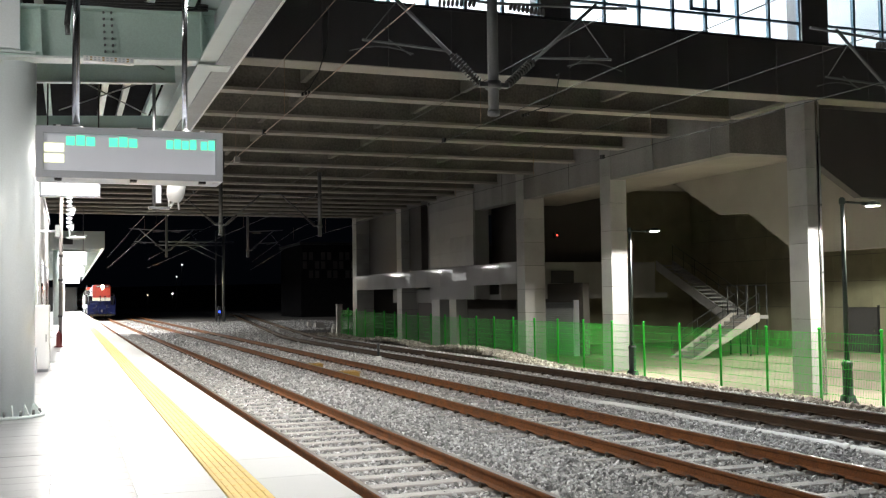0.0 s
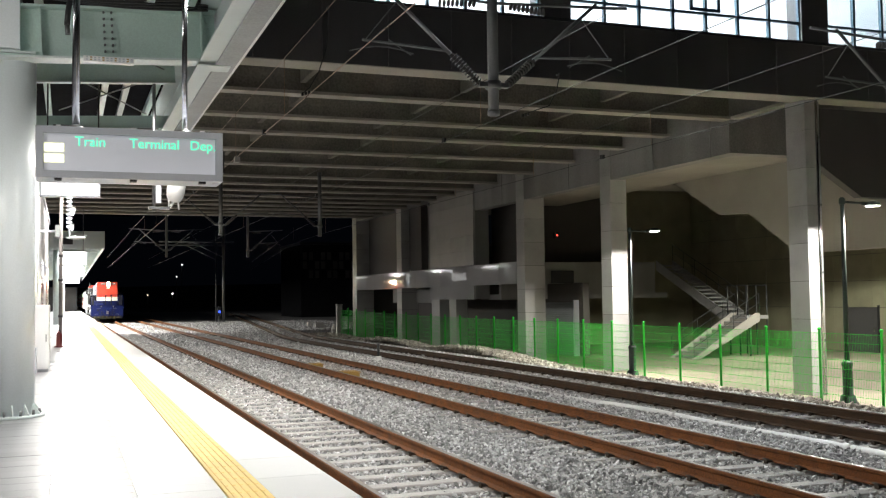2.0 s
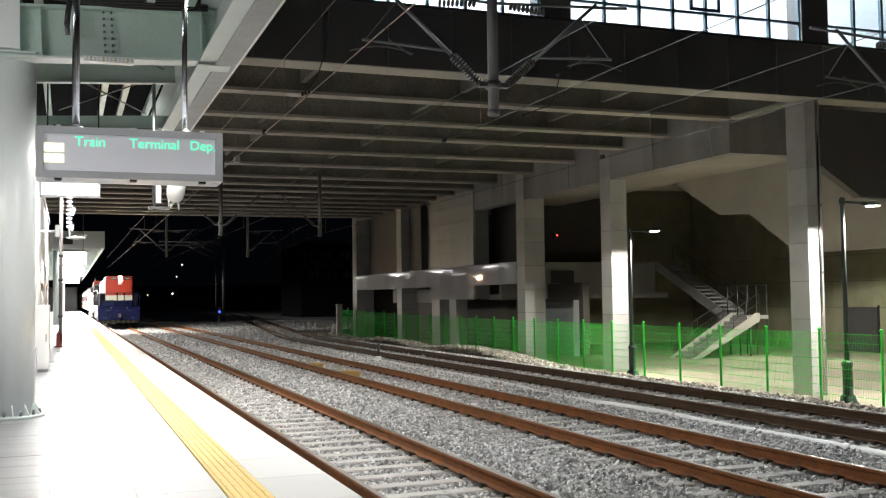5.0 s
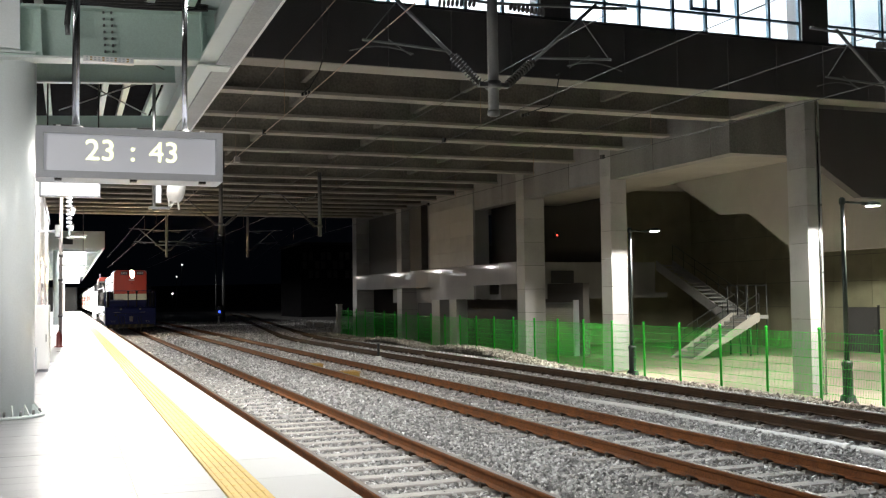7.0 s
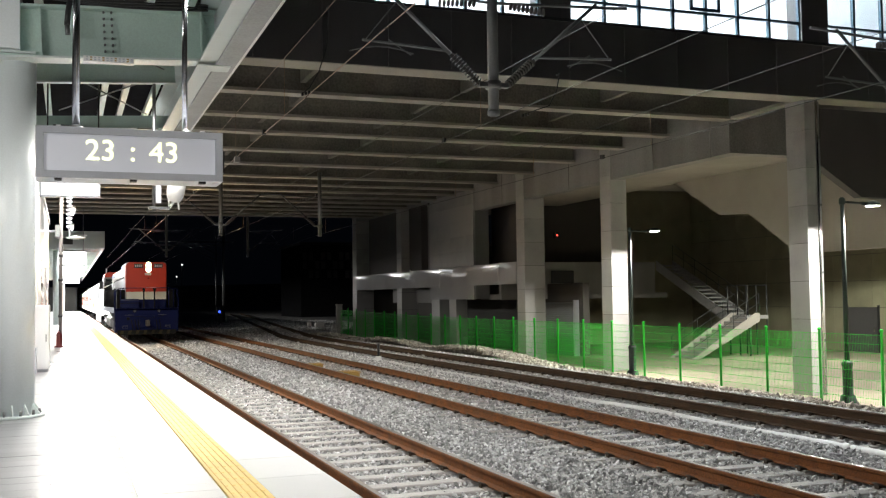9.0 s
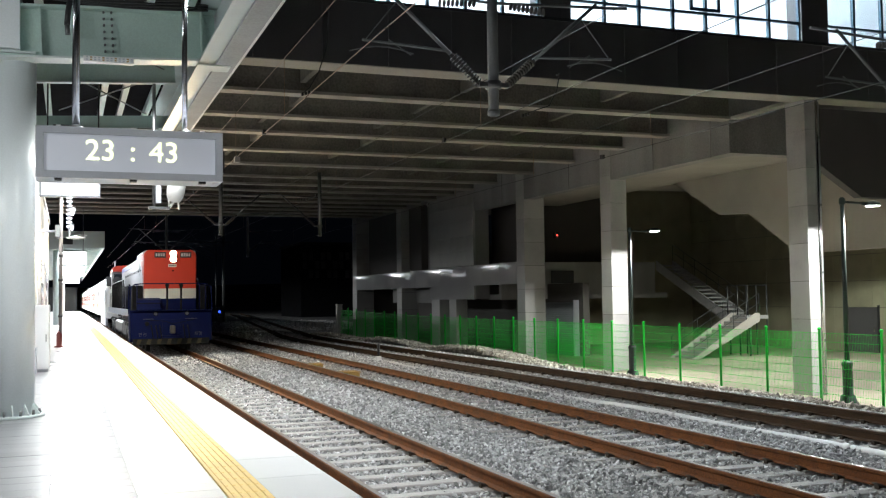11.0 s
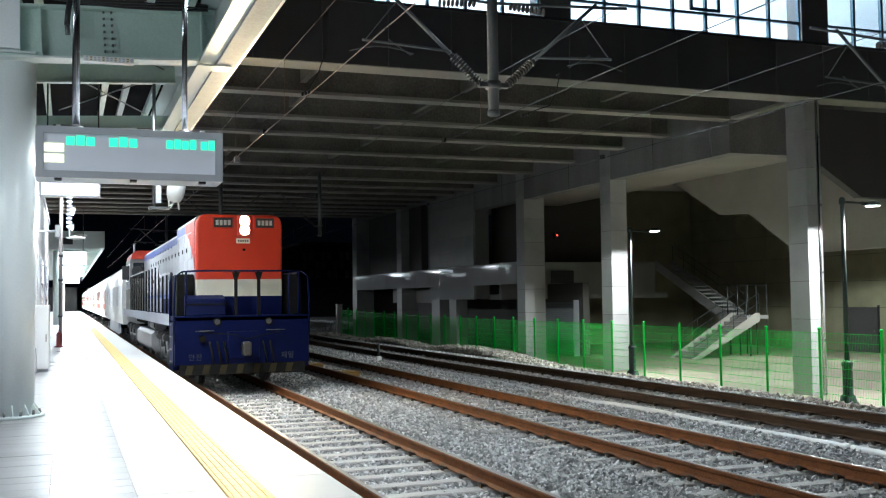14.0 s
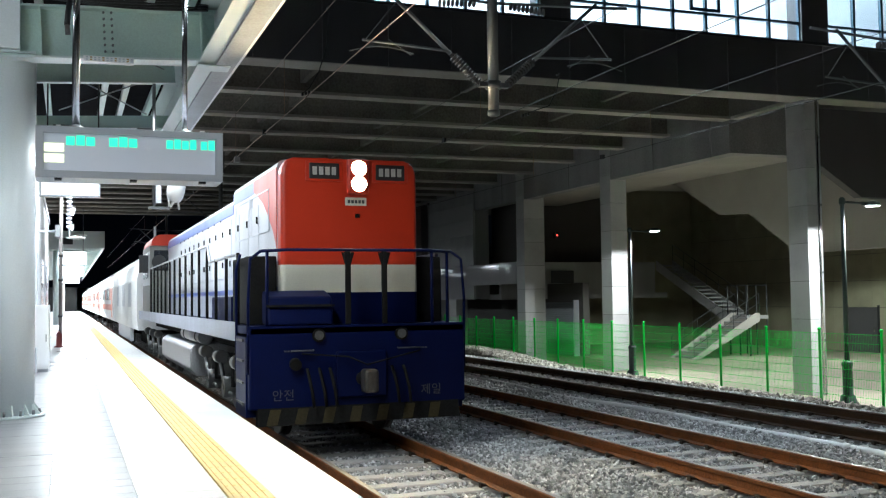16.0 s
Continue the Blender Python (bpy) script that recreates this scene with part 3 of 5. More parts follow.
def side_building():
    """Open concrete frame beside the far track: girder, polished band, panels and dark recesses."""
    g = thing("edge_girder", "long grey concrete girder resting on the columns", "girder", kind="structure")
    part("girder_face", B(ROW + 0.02, ROW + 0.5, 24.5, 44.3, 6.03, 7.75), CONCRETE, g)
    part("cross_face", B(ROW + 0.5, 18.9, 24.5, 24.95, 6.03, 7.75), CONCRETE, g)
    part("girder_face", B(ROW + 0.02, ROW + 0.5, 44.3, 66.2, 7.08, 7.75), CONCRETE, g)
    part("end_flange", B(ROW - 0.02, ROW + 0.25, 21.75, 24.4, LINTEL, LINTEL + 0.08), BEAM, g)
    for y in (25.4, 28.6, 34.6, 41.0):
        part("joint_strip", B(ROW + 0.012, ROW + 0.02, y, y + 0.02, 6.02, 7.7), DARKPANEL, g)
    b = thing("walkway_band", "polished pale stone band with reflections along the frame", "parapet", kind="structure")
    y = 39.5
    while y < 65.1:
        e = min(y + 1.92, 65.2)
        part("band_panel", B(ROW - 0.02, ROW + 0.06, y + 0.006, e - 0.006, 2.44, 3.40), POLISHED, b)
        y = e
    part("band_core", B(ROW + 0.06, ROW + 1.2, 39.5, 65.2, 2.46, 3.36), CONCRETE, b)
    p = thing("panel_wall", "tall wall of pale stone panels standing on two legs", "wall panel", kind="structure")
    z = 3.41
    while z < 7.0:
        for y0, y1 in ((44.4, 47.5), (47.5, 50.6)):
            part("stone_panel", B(ROW - 0.01, ROW + 0.1, y0 + 0.006, y1 - 0.006, z + 0.006, min(z + 0.74, 7.07)), PANEL, p)
        z += 0.74
    part("wall_core", B(ROW + 0.1, ROW + 0.8, 44.4, 50.6, 1.8, 7.7), CONCRETE, p)
    part("apron", B(ROW - 0.015, ROW + 0.1, 44.4, 50.6, 1.78, 2.436), POLISHED, p)
    for y0, y1 in ((49.2, 50.4), (46.8, 47.75)):
        part("leg", B(ROW, ROW + 0.6, y0, y1, GY, 1.78), PANEL, p)
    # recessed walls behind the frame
    r = thing("recess_wall", "recessed concrete wall behind the open frame, shade put into its dark tone", "wall", kind="structure")
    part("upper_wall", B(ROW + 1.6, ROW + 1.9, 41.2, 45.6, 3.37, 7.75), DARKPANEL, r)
    # Added wall: the recess's blackness is put into its dark colour
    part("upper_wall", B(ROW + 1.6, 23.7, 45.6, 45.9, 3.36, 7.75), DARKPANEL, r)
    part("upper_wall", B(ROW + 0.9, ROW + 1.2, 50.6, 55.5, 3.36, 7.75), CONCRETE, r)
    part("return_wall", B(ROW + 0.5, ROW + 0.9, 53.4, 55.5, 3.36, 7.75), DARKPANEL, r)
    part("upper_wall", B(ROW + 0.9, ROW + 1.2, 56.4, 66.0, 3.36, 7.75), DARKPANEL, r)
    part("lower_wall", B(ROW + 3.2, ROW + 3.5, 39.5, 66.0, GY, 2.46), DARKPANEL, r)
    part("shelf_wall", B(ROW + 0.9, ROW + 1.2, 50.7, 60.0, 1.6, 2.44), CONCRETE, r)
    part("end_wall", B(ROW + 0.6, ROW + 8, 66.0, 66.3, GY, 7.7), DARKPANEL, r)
    part("roof", B(ROW + 0.5, 34.0, 22.0, 66.3, 7.76, 8.0), DECK, r)
    d = thing("metal_shutter", "grey ribbed metal shutter under the walkway", "shutter")
    bm = bmesh.new()
    for k in range(24):
        box(bm, ROW + 3.0, ROW + 3.1 + 0.02 * (k % 2), 40.0, 44.0, GY + 0.1 * k, GY + 0.1 * k + 0.09)
    part("slats", bm, GALV, d)
    part("guide", B(ROW + 2.95, ROW + 3.2, 39.9, 40.0, GY, 1.7), GREY, d)
    part("guide", B(ROW + 2.95, ROW + 3.2, 44.0, 44.1, GY, 1.7), GREY, d)
    # walkway across, and the yard's far walls
    w = thing("cross_walkway", "concrete walkway box leading to the stair", "walkway", kind="structure")
    part("parapet", B(15.4, 23.75, 43.0, 43.25, 1.75, 3.5), CONCRETE, w)
    part("slab", B(15.4, 24.6, 43.25, 45.5, 1.75, 2.0), CONCRETE, w)
    part("vent_grille", B(18.0, 19.2, 42.96, 43.0, 2.5, 3.1), BLACK, w)
    y = thing("yard_wall", "olive-grey panelled wall behind the outdoor stair", "wall", kind="structure")
    part("backing", B(30.05, 30.4, 12, 60, GY, 7.76), DARKPANEL, y)
    for j, (z0, z1) in enumerate(((GY, 1.2), (1.2, 2.4), (2.4, 3.6), (3.6, 4.8), (4.8, 6.0), (6.0, 7.7))):
        for i in range(14):
            yy = 16 + 2.4 * i
            part("wall_panel", B(30.0, 30.05, yy + 0.01, yy + 2.39, z0 + 0.01, z1 - 0.01), OLIVE, y)
    part("cross_wall", B(22.0, 30.0, 49.0, 49.3, GY, 7.76), OLIVE, y)
    dr = thing("service_door", "dull grey metal service door in the yard wall", "door")
    part("leaf", B(29.93, 29.99, 34.9, 36.7, GY, 1.2), FASCIA, dr)
    part("frame", B(29.95, 30.0, 34.8, 34.9, GY, 1.3), BLACK, dr)
    part("frame", B(29.95, 30.0, 36.7, 36.8, GY, 1.3), BLACK, dr)
    part("handle", rod(bmesh.new(), (29.9, 35.05, 0.1), (29.9, 35.05, 0.3), 0.02), CHROME, dr)
    # enclosed upper stair seen from below
    s = thing("stair_enclosure", "painted underside and flank of the covered station stair", "stair enclosure", kind="structure")
    pts = [(34.15, 6.38), (31.1, 4.82), (29.45, 4.75), (26.9, 3.2), (14.0, 3.2), (14.0, 7.7), (34.1, 7.7)]
    part("flank", extrude(bmesh.new(), pts, "x", 19.0, 19.3), SOFFIT, s)
    part("far_flank", extrude(bmesh.new(), pts, "x", 25.6, 25.9), SOFFIT, s)
    part("soffit", extrude(bmesh.new(), [(44.0, 7.2), (34.1, 6.25), (34.1, 6.4), (44.0, 7.4)], "x", 19.0, 25.9), SOFFIT, s)
    part("hall_soffit", B(ROW + 0.5, 18.99, 24.96, 44.0, 6.3, 6.5), SOFFIT, s)
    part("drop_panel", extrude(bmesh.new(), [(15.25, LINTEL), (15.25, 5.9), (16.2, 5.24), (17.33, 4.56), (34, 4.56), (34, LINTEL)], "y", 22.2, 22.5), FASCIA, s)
    # open steel stair down to the yard
    st = thing("outdoor_stair", "pale two-flight outdoor stair with thin dark railings", "stair")

    def flight(x0, x1, ya, za, yb, zb):
        n = max(2, round(abs(za - zb) / 0.175))
        for i in range(n):
            t = (i + 0.5) / n
            yy, zz = ya + (yb - ya) * t, za + (zb - za) * t
            h = abs(yb - ya) / n / 2
            part("tread", B(x0, x1, yy - h, yy + h, zz - 0.06, zz), CONCRETE, st)
        for x in (x0 - 0.06, x1):
            bm = bmesh.new()
            extrude(bm, [(ya, za - 0.34), (yb, zb - 0.34), (yb, zb + 0.14), (ya, za + 0.14)], "x", x, x + 0.06)
            part("stringer", bm, CONCRETE, st)
        for x in (x1 + 0.03,):
            bm = bmesh.new()
            for k in (0.95, 0.55):
                rod(bm, (x, ya, za + k), (x, yb, zb + k), 0.018, 6)
            for i in range(7):
                t = i / 6
                rod(bm, (x, ya + (yb - ya) * t, za + (zb - za) * t), (x, ya + (yb - ya) * t, za + (zb - za) * t + 0.95), 0.013, 6)
            part("railing", bm, BLACK, st)
    flight(24.0, 24.9, 43.2, 3.45, 37.6, 0.95)
    part("landing", B(23.7, 24.9, 35.9, 37.6, 0.79, 0.95), CONCRETE, st)
    # lower flight, climbing away from the tracks
    n = 10
    for i in range(n):
        xx, zz = 20.75 + 3.15 * (i + 0.5) / n, GY + (0.95 - GY) * (i + 0.5) / n
        part("tread", B(xx - 0.17, xx + 0.17, 35.28, 36.82, zz - 0.05, zz), CONCRETE, st)
        part("riser", B(xx - 0.17, xx - 0.15, 35.28, 36.82, zz - 0.17, zz - 0.05), SOFFIT, st)
    for y0 in (35.2, 36.82):
        part("stringer", extrude(bmesh.new(), [(20.45, GY), (20.85, GY), (23.9, 0.72), (23.9, 1.06), (23.7, 1.06)], "y", y0, y0 + 0.08), SOFFIT, st)
        bm = bmesh.new()
        for k in (0.5, 0.9):
            rod(bm, (20.6, y0 + 0.04, GY + k), (23.9, y0 + 0.04, 1.0 + k), 0.014, 6)
        for i in range(6):
            t = i / 5
            rod(bm, (20.6 + 3.3 * t, y0 + 0.04, GY + 1.8 * t), (20.6 + 3.3 * t, y0 + 0.04, GY + 1.8 * t + 0.9), 0.012, 6)
        part("railing", bm, BLACK, st)
    for y0 in (36.0, 36.7, 37.4):
        part("landing_post", rod(bmesh.new(), (23.9, y0, 0.95), (23.9, y0, 2.25), 0.03), BLACK, st)
        part("landing_post", rod(bmesh.new(), (24.9, y0, GY), (24.9, y0, 2.25), 0.03), BLACK, st)
        part("landing_prop", rod(bmesh.new(), (24.0, y0, GY), (24.0, y0, 0.79), 0.04), BLACK, st)
    for x in (23.9, 24.9):
        part("landing_rail", rod(bmesh.new(), (x, 36.0, 2.25), (x, 37.4, 2.25), 0.025), BLACK, st)


side_building()


def fence():
    bm = bmesh.new()
    turn(bm, [(0.034, 0), (0.034, 1.80), (0.044, 1.805), (0.044, 1.84), (0.02, 1.86)], (0, 0, 0), 14)
    post = mesh("post", bm, FENCE)
    bm = bmesh.new()
    for k in range(39):
        y = 0.05 + 0.05 * k
        box(bm, -0.0018, 0.0018, y - 0.0018, y + 0.0018, 0.06, 1.74)
    for k in range(9):
        z = 0.08 + 0.205 * k
        for s in (-0.006, 0.006):
            box(bm, s - 0.0035, s + 0.0035, 0.03, 1.95, z - 0.004, z + 0.004)
    net = mesh("mesh_panel", bm, FENCE)
    for i in range(27):
        y = 11.66 + 1.975 * i
        rise = 0.26 * (max(0.0, y - 38.0) / 27.0) ** 2
        f = thing("fence_bay", "bay of bright green welded mesh fence on round posts", "fence", "fence along the far track", at=(13.41, y, -0.80 + rise))
        a = new("post", post)
        a.parent = f
        n = new("mesh_panel", net)
        n.parent = f
    e = thing("fence_end_post", "pale square concrete post ending the fence", "post")
    part("shaft", bevelled(B(13.42, 13.80, 65.9, 66.25, -0.9, 1.45), 0.03), SLEEPER, e)
    part("cap", bevelled(B(13.39, 13.83, 65.87, 66.28, 1.45, 1.53), 0.02), SLEEPER, e)


fence()


def street_lamps():
    IRON = material("dark_green_iron", (0.02, 0.035, 0.03), 0.5, vary=0.3)
    for (x, y), top in zip(STREET, (4.05, 3.98)):
        l = thing("street_lamp", "dark iron street lamp with lit flat head and fluted base", "street lamp", "street lamps")
        part("base", turn(bmesh.new(), [(0.24, 0), (0.24, 0.10), (0.19, 0.14), (0.17, 0.26), (0.12, 0.30), (0.115, 0.95), (0.13, 0.97), (0.13, 1.03), (0.09, 1.08)], (x, y, GY), 20), IRON, l)
        part("pole", rod(bmesh.new(), (x, y, GY + 1.05), (x, y, top), 0.062, 16, 0.045), IRON, l)
        part("finial", turn(bmesh.new(), [(0.05, 0), (0.075, 0.02), (0.075, 0.14), (0.03, 0.18)], (x, y, top - 0.08), 14), IRON, l)
        part("arm", rod(bmesh.new(), (x, y, top - 0.01), (x + 0.62, y, top - 0.03), 0.028, 10), IRON, l)
        h = part("head", turn(bmesh.new(), [(0.10, -0.03), (0.2, -0.02), (0.19, 0.03), (0.08, 0.08)], (x + 0.92, y, 3.99), 20), IRON, l)
        part("neck", rod(bmesh.new(), (x + 0.6, y, top - 0.03), (x + 0.78, y, 4.0), 0.045, 10), IRON, l)
        part("lens", turn(bmesh.new(), [(0.15, 0.0), (0.16, 0.015)], (x + 0.92, y, 3.947), 20), LAMPHEAD, h, "lit lamp glass")
    # Pole and head made up for the added yard lamp
    l = thing("street_lamp", "slim dark yard lamp added to brighten the stair and olive wall", "street lamp", "street lamps")
    part("pole", rod(bmesh.new(), (22.75, 31.6, GY), (22.75, 31.6, 3.6), 0.06, 12), IRON, l)
    part("head", turn(bmesh.new(), [(0.14, 0.0), (0.15, 0.06), (0.05, 0.1)], (22.75, 31.6, 3.6), 14), IRON, l)
    part("lens", turn(bmesh.new(), [(0.11, 0.0), (0.11, 0.012)], (22.75, 31.6, 3.585), 14), LAMPHEAD, l, "lit lamp glass")
    # far lights of the town, small and bright, on poles
    for x, y, z, s, c in ((17.2, 200, 8.85, 0.16, (1, 1, 1)), (16.2, 200, 6.55, 0.13, (1, 1, 0.95)), (15.4, 200, 3.28, 0.20, (1, 0.9, 0.95)), (10.8, 200, 3.0, 0.13, (1, 0.75, 0.6)), (25.1, 200, 3.73, 0.12, (1, 0.5, 0.3))):
        f = thing("distant_lamp", "small lit lamp on a thin pole beyond the station", "lamp", "distant lamps")
        part("pole", rod(bmesh.new(), (x, y + 0.3, -1), (x, y + 0.3, z + 0.2), 0.08, 6), BLACK, f)
        part("bulb", turn(bmesh.new(), [(s * 0.5, -s), (s, 0), (s * 0.5, s)], (x, y, z), 10), glowing("far_lamp", c, 2.0), f)
    r = thing("warning_light", "tiny red warning light inside the dark recess", "light")
    part("case", B(17.55, 17.75, 41.6, 41.8, 4.55, 4.85), BLACK, r)
    part("lens", rod(bmesh.new(), (17.65, 41.6, 4.7), (17.65, 41.58, 4.7), 0.04, 10), glowing("red_lamp", (1, 0.05, 0.03), 4.0), r)


street_lamps()

# ---- platform: canopy, signs, fittings ----


def near_canopy():
    c = thing("platform_canopy", "white and pale green steel canopy over the platform", "canopy", kind="structure")
    part("edge_flange", B(-2.0, -1.53, -12, 24.3, 5.0, 5.03), WHITESTEEL, c)
    part("edge_web", B(-1.76, -1.73, -12, 24.3, 5.03, 5.72), WHITESTEEL, c)
    part("edge_top_flange", B(-2.0, -1.53, -12, 24.3, 5.72, 5.75), WHITESTEEL, c)
    part("drip_lip", B(-1.53, -1.49, -12, 24.3, 4.985, 5.10), WHITE, c)
    part("gutter", bevelled(B(-1.79, -1.532, -12, 24.3, 4.965, 4.997), 0.006, 1), GUTTER, c, "pale aluminium gutter")

    def raised(name, bm, mat, parent):
        """The cross steel climbs a little towards the track."""
        ob = part(name, bm, mat, parent)
        ob.matrix_local = pose(-2.8, 0, 4.962) @ pose(0, 0, 0, 0, -2.9) @ pose(2.8, 0, -5.0)
        return ob

    for y in (1.3, 13.3):
        part("girder_seat", B(-2.03, -1.60, y - 0.16, y + 0.16, 4.944, 4.962), WHITESTEEL, c)
        raised("girder_flange", B(-9.0, -2.004, y - 0.16, y + 0.16, 5.0, 5.028), WHITESTEEL, c)
        raised("girder_web", B(-9.0, -1.765, y - 0.012, y + 0.012, 5.028, 5.64), GREENSTEEL, c)
        raised("girder_top_flange", B(-9.0, -1.765, y - 0.16, y + 0.16, 5.64, 5.668), GREENSTEEL, c)
        for x in (-3.9, -1.95):
            raised("stiffener", B(x - 0.008, x + 0.008, y - 0.15, y - 0.012, 5.03, 5.638), GREENSTEEL, c)
        if y == 13.3:
            raised("splice_plate", B(-3.26, -2.98, y - 0.024, y - 0.012, 5.06, 5.62), GREENSTEEL, c)
            for k in range(7):
                for x in (-3.15, -3.055):
                    raised("bolt", rod(bmesh.new(), (x, y - 0.024, 5.12 + 0.083 * k), (x, y - 0.07, 5.12 + 0.083 * k), 0.015, 6), GALV, c)
            for k in range(7):
                raised("bolt", rod(bmesh.new(), (-1.86, y - 0.012, 5.12 + 0.07 * k), (-1.86, y - 0.04, 5.12 + 0.07 * k), 0.014, 6), GREENSTEEL, c)
    raised("end_beam", B(-9.0, -1.765, 19.3, 19.32, 5.13, 5.36), GREENSTEEL, c)
    raised("end_beam_flange", B(-9.0, -2.004, 19.22, 19.40, 5.10, 5.128), WHITESTEEL, c)
    for y in (4.6, 7.8, 10.6, 16.1):
        raised("purlin", B(-9.0, -2.0, y - 0.06, y + 0.06, 5.30, 5.32), WHITESTEEL, c)
        raised("purlin_web", B(-9.0, -2.0, y - 0.01, y + 0.01, 5.32, 5.62), GREENSTEEL, c)
    for x in (-3.95, -2.98, -2.62, -2.12):
        part("roof_rib", B(x - 0.05, x + 0.05, -12, 24.3, 5.68, 5.80), WHITESTEEL if x in (-2.98, -2.62) else GREENSTEEL, c)
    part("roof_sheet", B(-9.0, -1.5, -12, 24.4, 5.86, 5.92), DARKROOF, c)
    bm = bmesh.new()
    rod(bm, (-3.75, 16.2, 5.45), (-2.2, 19.7, 5.45), 0.012, 6)
    rod(bm, (-2.2, 16.2, 5.45), (-3.75, 19.7, 5.45), 0.012, 6)
    rod(bm, (-3.75, 13.5, 5.5), (-2.2, 16.0, 5.5), 0.012, 6)
    part("cross_brace", bm, GALV, c)
    for x, y in ((-3.7, 13.6), (-2.25, 13.6), (-3.7, 19.3), (-2.25, 19.3)):
        part("gusset", extrude(bmesh.new(), [(x - 0.15, y - 0.1), (x + 0.15, y - 0.1), (x + 0.1, y + 0.12), (x - 0.1, y + 0.12)], "z", 5.08, 5.1), GALV, c)
    # perforated cable tray under the girder, and cables above it
    t = thing("cable_tray", "perforated white steel cable tray below the girder", "cable tray")
    bm = B(-3.42, -2.82, 13.02, 13.14, 4.875, 4.945)
    part("tray", bm, WHITE, t)
    for i in range(12):
        for z in (4.89, 4.917):
            part("slot", B(-3.39 + 0.048 * i, -3.365 + 0.048 * i, 13.016, 13.02, z, z + 0.016), YELLOWSTEEL if i % 3 == 1 else GREY, t)
    k = thing("cable_bundle", "black cables and a conduit looped over the girder", "cables")
    for j in range(4):
        bm = bmesh.new()
        pipe(bm, [(-4.0 + 0.35 * i, 13.1 - 0.02 * j, 5.66 + 0.02 * j - 0.05 * math.sin(math.pi * i / 6 + 0.3 * j)) for i in range(7)], 0.018, 6)
        part("cable", bm, BLACK, k)
    part("conduit", pipe(bmesh.new(), [(-3.56, 13.2, 5.75), (-3.58, 13.05, 5.62), (-3.60, 13.0, 5.45), (-3.61, 13.0, 5.30)], 0.035, 10), BLACK, k)
    part("plug", rod(bmesh.new(), (-3.61, 13.0, 5.30), (-3.60, 13.0, 5.18), 0.03, 8), GALV, k)


near_canopy()


def canopy_column(x, y, top, label):
    c = thing("steel_column", label, "column", "platform columns", "structure")
    part("shaft", rod(bmesh.new(), (x, y, PLAT), (x, y, top), 0.30, 40), COLUMNPAINT, c)
    part("base_plate", turn(bmesh.new(), [(0.42, 0), (0.42, 0.028), (0.40, 0.034)], (x, y, PLAT + 0.001), 32), WHITESTEEL, c)
    for i in range(12):
        a = 2 * math.pi * (i + 0.35) / 12
        bm = bmesh.new()
        d = Vector((math.cos(a), math.sin(a), 0))
        s = Vector((-d.y, d.x, 0)) * 0.007
        o = Vector((x, y, PLAT + 0.034))
        pts = [o + d * 0.29 + s, o + d * 0.40 + s, o + d * 0.30 + s + Vector((0, 0, 0.13)), o + d * 0.29 - s, o + d * 0.40 - s, o + d * 0.30 - s + Vector((0, 0, 0.13))]
        quads(bm, pts, [(0, 1, 2), (3, 5, 4), (0, 3, 4, 1), (1, 4, 5, 2), (2, 5, 3, 0)])
        part("rib", bm, WHITESTEEL, c)
        b = o + 0.36 * Vector((math.cos(a + 0.26), math.sin(a + 0.26), 0))
        part("anchor_bolt", rod(bmesh.new(), b, b + Vector((0, 0, 0.06)), 0.018, 6), GALV, c)
    part("head_plate", B(x - 0.42, x + 0.30, y - 0.36, y + 0.36, top, top + 0.03), WHITESTEEL, c)
    part("head_box", B(x - 0.5, x + 0.12, y - 0.48, y + 0.25, top + 0.03, top + 0.8), COLUMNPAINT, c)


canopy_column(-4.27, 13.6, 4.97, "thick round white steel column on a bolted base")


def lettering(text, size, mat, name="led_text"):
    cu = bpy.data.curves.new(name, "FONT")
    cu.body, cu.size, cu.align_x, cu.extrude = text, size, "CENTER", 0.001
    ob = bpy.data.objects.new(name, cu)
    scene.collection.objects.link(ob)
    dg = bpy.context.evaluated_depsgraph_get()
    me = bpy.data.meshes.new_from_object(ob.evaluated_get(dg))
    bpy.data.objects.remove(ob)
    me.materials.clear()
    me.materials.append(mat)
    return me


SIGN_X0, SIGN_X1, SIGN_Z0, SIGN_Z1 = -3.865, -2.215, 3.02, 3.485


def sx(px):
    return SIGN_X0 + (px - 62) / 330 * (SIGN_X1 - SIGN_X0)


